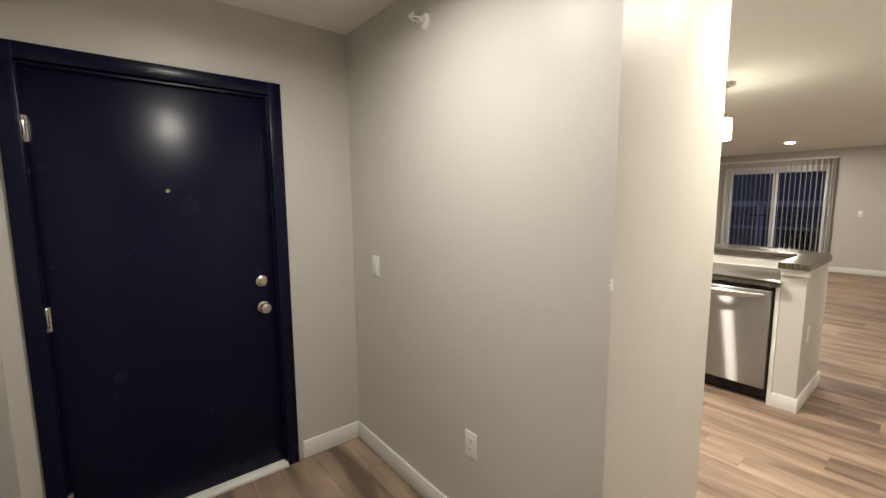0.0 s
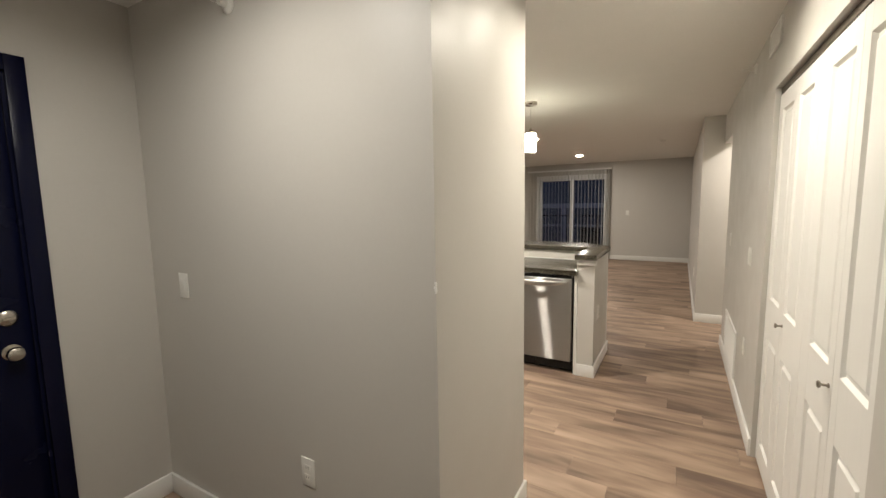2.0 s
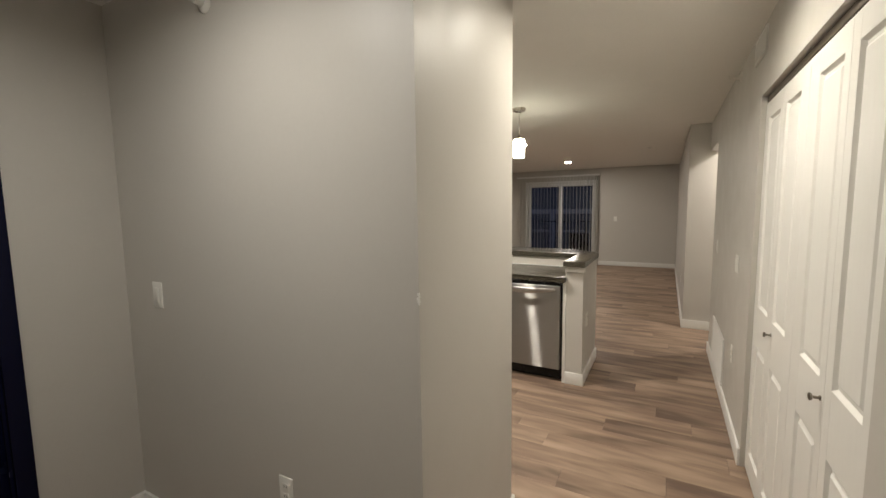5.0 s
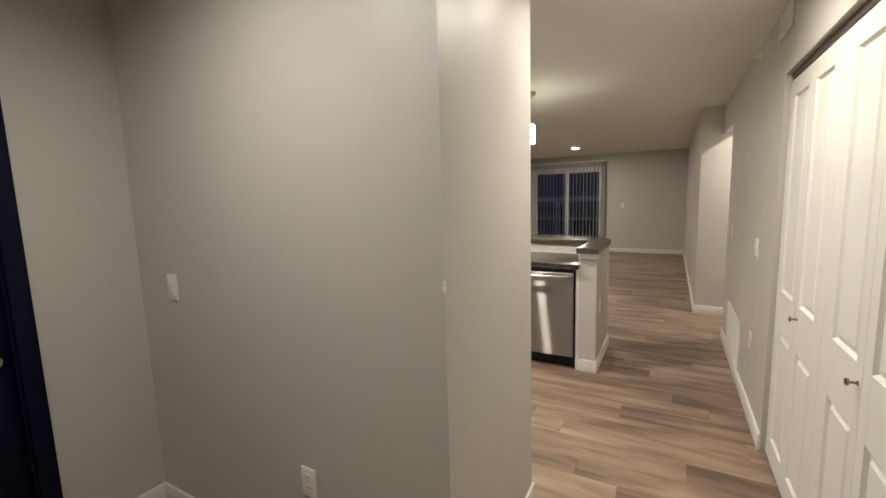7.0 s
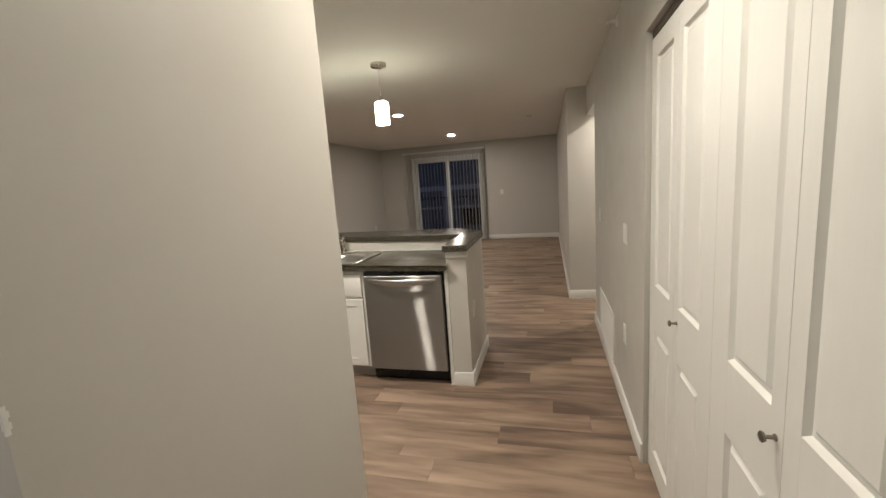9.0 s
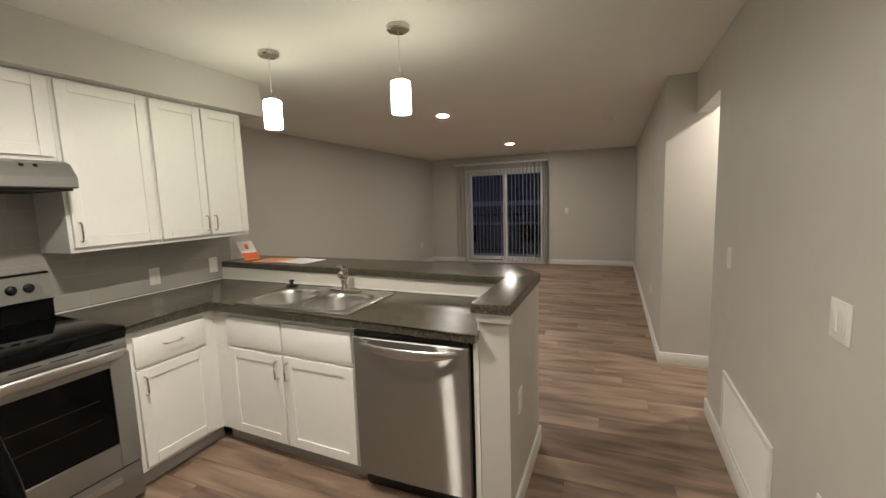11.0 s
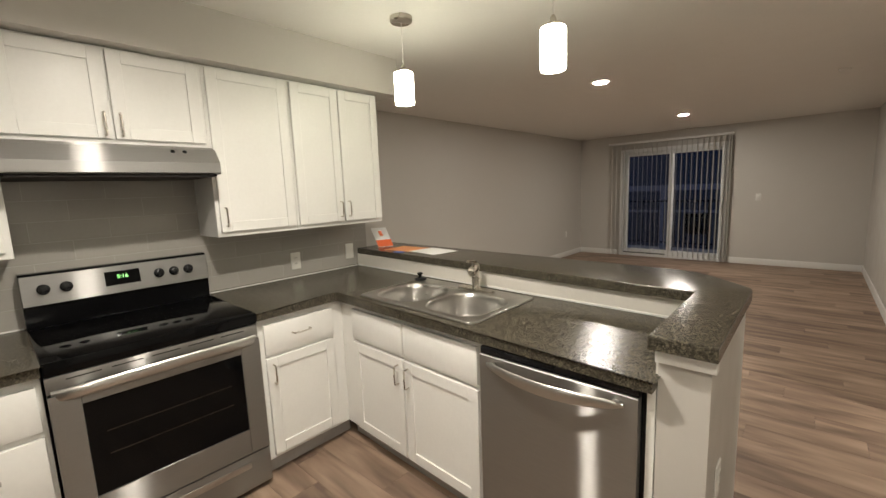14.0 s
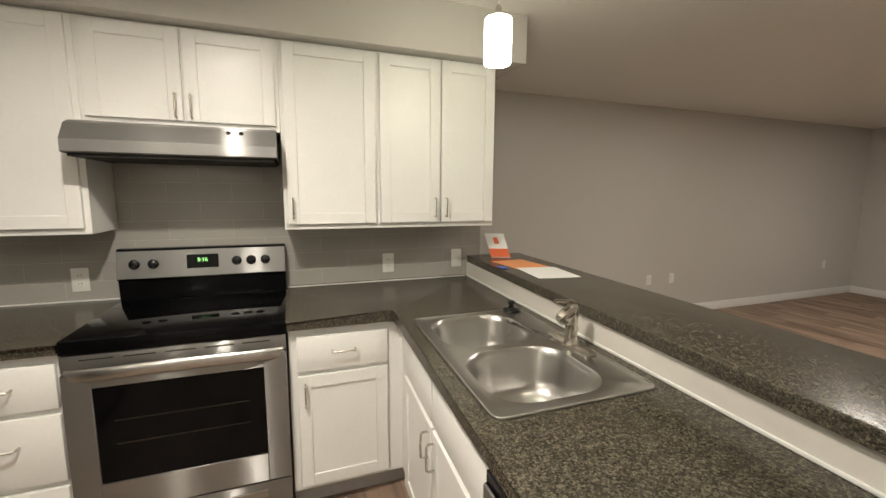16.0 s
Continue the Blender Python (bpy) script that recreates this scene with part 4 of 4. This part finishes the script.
def fridge_handle(z_door, z_end):
    """Leaves the door smoothly at z_door, and stands off it at z_end, where a foot goes back to it."""
    bm = bmesh.new()
    y, h = FY0 + 0.045, z_end - z_door
    pts = arc([(FX - 0.010, y, z_door - 0.06 * h), (FX + 0.002, y, z_door + 0.02 * h), (FX + 0.009, y, z_door + 0.14 * h), (FX + 0.019, y, z_door + 0.40 * h), (FX + 0.034, y, z_door + 0.70 * h), (FX + 0.048, y, z_door + 0.92 * h), (FX + 0.046, y, z_end), (FX + 0.022, y, z_end + 0.02 * h), (FX - 0.010, y, z_end)], 6)
    tube(bm, pts, 0.0105, 14, flat=1.35)
    return obj("handle", bm, HANDLE, fr, label="bowed black plastic handle")


fridge_handle(1.532, 1.168)
fridge_handle(0.62, 1.125)
boxes("badge", [(FX - 0.010, FX - 0.0015, 1.585, 1.63, 1.508, 1.53)], CHROME, fr, label="small steel badge")

# ---- backsplash tiles ----
splash = setting("backsplash", [(KIT_W, KIT_E - 0.08, KIT_N - 0.0075, KIT_N - 0.0005, COUNTER + 0.001, 1.70)], GROUT, "greige glazed subway tile backsplash", category="backsplash")

# ---- lamps ----
def flush_light(x, y, strength, tone=WARM, deep=0.01):
    """A surface ceiling light whose lens sits back behind its rim by deep."""
    th = base("ceiling_light", x, y, H - 0.06, "round flush ceiling light with white rim, lit", "ceiling light")
    bm = bmesh.new()
    low = 0.010 + deep
    lathe(bm, (x, y, H), (0, 0, -1), [(0, 0.096), (0.004, 0.100), (low - 0.008, 0.099), (low, 0.090), (low, 0.078), (low - 0.004, 0.073), (0.010, 0.070), (0.009, 0.0)], 36)
    obj("rim", bm, PLATE, th)
    bm = bmesh.new()
    lathe(bm, (x, y, H - 0.0105), (0, 0, -1), [(0, 0.0685), (0.002, 0.066), (0.003, 0.040), (0.0035, 0.0)], 36)
    obj("diffuser", bm, glow("lit_diffuser", tone, strength), th, label="glowing opal diffuser")


for spot in ((2.14, 0.36, HALL_GLOW, CREAM, 0.022), (0.49, 1.34, FOYER_GLOW, COOLER, 0.016), (2.93, 1.78, KITCHEN_GLOW, WARM, 0.022), (5.60, -0.78, PASSAGE_GLOW)):
    flush_light(*spot)

for x, y in ((6.44, 2.214), (9.34, 2.14)):
    th = base("recessed_light", x, y, H - 0.008, "round white recessed ceiling light, lit", "recessed light", group="living room recessed lights")
    bm = bmesh.new()
    lathe(bm, (x, y, H), (0, 0, -1), [(0, 0.086), (0.005, 0.084), (0.007, 0.076), (0.004, 0.061)], 32)
    obj("trim_ring", bm, PLATE, th)
    bm = bmesh.new()
    lathe(bm, (x, y, H - 0.0045), (0, 0, -1), [(0, 0.060), (0.002, 0.059), (0.003, 0.0)], 32)
    obj("lens", bm, CANGLOW, th, label="glowing lens")


def pendant(x, y):
    th = base("pendant_lamp", x, y, H, "slim pendant lamp with opal glass cylinder shade, lit", "pendant lamp", group="pendants above the peninsula")
    bm = bmesh.new()
    lathe(bm, (x, y, H), (0, 0, -1), [(0, 0.062), (0.022, 0.062), (0.028, 0.056), (0.029, 0.0)], 28)
    obj("canopy", bm, NICKEL, th, label="satin nickel canopy")
    bm = bmesh.new()
    tube(bm, [(x, y, H - 0.029), (x, y, 2.25), (x, y, 2.185)], 0.0022, 8)
    obj("cord", bm, PLATE, th)
    bm = bmesh.new()
    lathe(bm, (x, y, 2.19), (0, 0, -1), [(0, 0.006), (0.01, 0.012), (0.03, 0.014), (0.035, 0.030), (0.046, 0.032)], 20)
    obj("socket", bm, NICKEL, th)
    bm = bmesh.new()
    lathe(bm, (x, y, 2.144), (0, 0, -1), [(0, 0.040), (0.004, 0.050), (0.012, 0.054), (0.165, 0.054), (0.175, 0.051), (0.176, 0.045)], 28)
    obj("shade", bm, SHADE_GLOW, th, label="glowing white glass cylinder shade")


pendant(4.106, 1.507)
pendant(4.08, 2.40)

bm = bmesh.new()
lathe(bm, (7.77, 0.518, H), (0, 0, -1), [(0, 0.045), (0.01, 0.044), (0.02, 0.03), (0.028, 0.012), (0.03, 0)], 24)
obj("ceiling_sprinkler", bm, PLATE, label="small white ceiling sprinkler head", category="sprinkler")

# ---- sliding door and blinds ----
sl = base("window_1", LIV_E, (SLIDER[0] + SLIDER[1]) / 2, 0, "white vinyl sliding patio door, closed, dusk outside", "patio door", kind="structure")
y0, y1, zt = SLIDER
boxes("frame", [(LIV_E - 0.012, LIV_E + 0.15, y0, y0 + 0.06, 0, zt), (LIV_E - 0.012, LIV_E + 0.15, y1 - 0.06, y1, 0, zt), (LIV_E - 0.012, LIV_E + 0.15, y0 + 0.06, y1 - 0.06, zt - 0.07, zt), (LIV_E - 0.012, LIV_E + 0.15, y0 + 0.06, y1 - 0.06, 0, 0.055)], VINYL, sl, r=0.003)
ym = (y0 + y1) / 2
for nm, a, b, xo in (("sliding_sash", y0 + 0.06, ym + 0.04, 0.02), ("fixed_sash", ym - 0.035, y1 - 0.06, 0.075)):
    boxes(nm, [(LIV_E + xo, LIV_E + xo + 0.045, a, a + 0.065, 0.056, zt - 0.071), (LIV_E + xo, LIV_E + xo + 0.045, b - 0.065, b, 0.056, zt - 0.071), (LIV_E + xo, LIV_E + xo + 0.045, a + 0.065, b - 0.065, zt - 0.135, zt - 0.071), (LIV_E + xo, LIV_E + xo + 0.045, a + 0.065, b - 0.065, 0.056, 0.14)], VINYL, sl, r=0.003)
    pane = boxes("pane", [(LIV_E + xo + 0.018, LIV_E + xo + 0.026, a + 0.06, b - 0.06, 0.135, zt - 0.13)], GLASS, sl)
    pane.visible_shadow = False
# Solid dark strip where the track gap would be in shade.
boxes("threshold", [(LIV_E + 0.01, LIV_E + 0.02, ym + 0.06, y1 - 0.07, 0.056, 0.075)], DARK, sl, label="dark strip in place of the shaded threshold gap")
boxes("handle", [(LIV_E - 0.02, LIV_E + 0.02, y0 + 0.078, y0 + 0.10, 0.92, 1.12)], VINYL, sl, r=0.006, label="white pull handle")

bl = base("vertical_blind", LIV_E - 0.09, 2.8, 0.03, "ivory vertical blinds turned open in front of the patio door", "blind")
boxes("headrail", [(LIV_E - 0.115, LIV_E - 0.065, 1.75, 3.87, 2.245, 2.285)], VINYL, bl, r=0.006, seg=2)
pieces("bracket", [(LIV_E - 0.07, LIV_E - 0.001, y, y + 0.03, 2.25, 2.283) for y in (1.80, 2.8, 3.78)], VANE, bl)
vane = None
ys = [1.775, 1.815] + [1.87 + i * 0.0835 for i in range(24)]
for i, y in enumerate(ys):
    if vane is None:
        bm = bmesh.new()
        rows = []
        for z in (0.0, 2.19):
            rows.append([bm.verts.new((x, s * 0.0005 + 0.006 * (1 - (x / 0.0445) ** 2), z)) for s, xs in ((1, (-0.0445, -0.022, 0, 0.022, 0.0445)), (-1, (0.0445, 0.022, 0, -0.022, -0.0445))) for x in xs])
        skin(bm, rows)
        me = bpy.data.meshes.new("vane")
        bmesh.ops.recalc_face_normals(bm, faces=bm.faces)
        bm.to_mesh(me)
        bm.free()
        me.materials.append(VANE)
        vane = me
    v = new("vane", vane)
    v.parent = bl
    v.matrix_basis = Matrix.Translation(Vector((LIV_E - 0.09, y, 0.05)) - SPOT[bl.name]) @ Matrix.Rotation(radians(18 + 3 * math.sin(i * 2.1)), 4, "Z")

# ---- outside the patio door ----
boxes("balcony", [(LIV_E + 0.16, LIV_E + 1.75, -0.5, 5.2, -0.15, -0.03)], mat("deck_concrete", (0.30, 0.30, 0.29), 0.85, vary=0.1), label="concrete balcony slab outside the patio door", category="balcony", kind="structure")
rl = base("balcony_railing", LIV_E + 1.7, 2.4, -0.03, "dark metal balcony railing with thin upright bars", "railing")
RX = LIV_E + 1.68
boxes("rail", [(RX, RX + 0.04, -0.5, 5.2, 1.02, 1.06), (RX + 0.005, RX + 0.035, -0.5, 5.2, 0.07, 0.10)], BLACK, rl, r=0.004)
boxes("bar", [(RX + 0.012, RX + 0.028, -0.45 + i * 0.115, -0.434 + i * 0.115, 0.10, 1.02) for i in range(49)], BLACK, rl, kind="stuff")
pieces("post", [(RX, RX + 0.04, y, y + 0.04, -0.03, 1.02) for y in (-0.5, 2.33, 5.16)], BLACK, rl)
boxes("ground", [(LIV_E + 0.2, 900, -400, 400, -3.3, -3.0)], ASPHALT, label="dark asphalt ground outside", category="ground", kind="structure")
hs = base("neighbouring_building", 34, 6, -3, "guessed neighbouring building with pale trim, its tall dark wall hiding the sky", "building")
# Made-up height: the dark wall blocks the sky behind the patio door.
boxes("wall", [(30, 40, -20, 40, -3, 9)], OUTSIDE, hs)
boxes("band", [(29.85, 29.999, -20, 40, 0.95, 1.28)], OUTTRIM, hs, label="pale trim band")
boxes("lower_band", [(29.9, 29.999, 3.0, 11.0, -0.35, -0.20)], OUTTRIM, hs)
boxes("roof", [(29.0, 41, -20.5, 40.5, 9, 9.4)], ROOFM, hs)
pieces("window", [(29.93, 29.995, y, y + 1.3, -1.6, -0.4) for y in (-4.0, 0.5, 5.0, 9.5, 14.0)], BLACKGLASS, hs)
pieces("post", [(29.85, 29.998, y, y + 0.3, -3, 0.949) for y in (-3.0, 2.0, 7.3, 12.0)], OUTTRIM, hs)

# ---- papers on the bar ----
def sheet(name, x, y, w, d, turn, m, z, label, cat="paper"):
    bm = bmesh.new()
    vs = bx(bm, -w / 2, w / 2, -d / 2, d / 2, 0, 0.0012)
    bmesh.ops.rotate(bm, verts=bm.verts, cent=(0, 0, 0), matrix=Matrix.Rotation(radians(turn), 3, "Z"))
    bmesh.ops.translate(bm, verts=bm.verts, vec=(x, y, z))
    return obj(name, bm, m, label=label, category=cat)


sheet("flyer", 4.53, 2.93, 0.215, 0.28, 4, PEACH, BAR + 0.0005, "orange printed flyer lying on the bar", "flyer")
sheet("paper_sheet", 4.53, 2.655, 0.225, 0.29, -8, PAPER, BAR + 0.002, "white paper sheet lying on the bar")
sheet("leaflet", 4.375, 2.85, 0.05, 0.07, 5, BLUE, BAR + 0.0035, "small blue leaflet lying on the flyer", "leaflet")
cd = base("sign_card", 4.55, 3.20, BAR + 0.001, "small white and orange tent card standing on the bar", "card")
bm = bmesh.new()
rot = Matrix.Rotation(radians(-22), 3, "Z")
def leaning(bm, u0, u1, h0, h1, off):
    vs = bx(bm, u0, u1, off, off + 0.0012, h0, h1)
    for v in vs:
        v.co = rot @ Vector((v.co.x - v.co.z * 0.30, v.co.y + v.co.z * 0.30, v.co.z)) + Vector((4.545, 3.19, BAR + 0.0005))
leaning(bm, -0.062, 0.062, 0, 0.15, 0)
obj("front", bm, PAPER, cd)
bm = bmesh.new()
leaning(bm, -0.062, 0.062, 0.002, 0.055, -0.0008)
obj("band", bm, ORANGE, cd, label="orange band")
bm = bmesh.new()
leaning(bm, -0.014, 0.014, 0.085, 0.125, -0.0008)
bevel(bm, 0.0003, 1)
obj("emblem", bm, ORANGE, cd, label="small red emblem")

# ---- tiles of the backsplash ----
TW, TH_, G = 0.302, 0.098, 0.0021
row, z = 0, COUNTER + 0.004
while z < 1.62:
    x = KIT_W + 0.002 - (TW / 2 if row % 2 else 0)
    while x < KIT_E - 0.085:
        a, b = max(x, KIT_W + 0.002), min(x + TW, KIT_E - 0.082)
        under = z < UB or (b > 2.47 and a < 3.26)
        if b - a > 0.02 and under:
            boxes("tile", [(a, b - G, KIT_N - 0.0090, KIT_N - 0.0076, z, z + TH_ - G)], TILE, splash, r=0.0005, seg=1)
        x += TW
    z += TH_
    row += 1

# ---- planks of the floor ----
PW, PL = 0.178, 1.22
full = None
rng = random.Random(5)


def plank_mesh(w, l):
    bm = bmesh.new()
    e = 0.0011
    lo = [bm.verts.new((x, y, 0)) for x, y in ((e / 2, e / 2), (w - e / 2, e / 2), (w - e / 2, l - e / 2), (e / 2, l - e / 2))]
    up = [bm.verts.new((x, y, 0.004)) for x, y in ((2 * e, 2 * e), (w - 2 * e, 2 * e), (w - 2 * e, l - 2 * e), (2 * e, l - 2 * e))]
    mid = [bm.verts.new((v.co.x, v.co.y, 0.0032)) for v in lo]
    skin(bm, [lo, mid, up])
    me = bpy.data.meshes.new("plank")
    bm.to_mesh(me)
    bm.free()
    me.materials.append(PLANK)
    return me


def strip(x, w, y_lo, y_hi, col):
    global full
    y = -2.4 + ((col * 0.437 + 0.13 * (col % 3)) % 1) * PL
    while y < y_hi:
        a, b = max(y, y_lo), min(y + PL, y_hi)
        if b - a > 0.03:
            if abs(b - a - PL) < 1e-6 and abs(w - PW) < 1e-6:
                full = full or plank_mesh(PW, PL)
                me = full
            else:
                me = plank_mesh(w, b - a)
            o = new("plank", me)
            o.parent = floor
            o.location = Vector((x, a, -0.004)) - SPOT[floor.name]
        y += PL


x, col = FOYER_W - 0.05, 0
while x < LIV_E + 0.1:
    w = min(PW, LIV_E + 0.1 - x)
    mid = x + w / 2
    if mid < FOYER_E + 0.02:
        spans = [(FOYER_S - 0.02, DOOR_WALL_Y + 0.1)]
    elif mid < KIT_E - 0.05:
        spans = [(HALL_S - 0.13, KIT_N)]
    elif mid < 4.95:
        spans = [(HALL_S - 0.02, LIV_N)]
    elif mid < 6.0:
        spans = [(-1.75, LIV_N)]
    else:
        spans = [(LIV_S - 0.03, LIV_N)]
    for s in spans:
        strip(x, w, *s, col)
    x += w
    col += 1
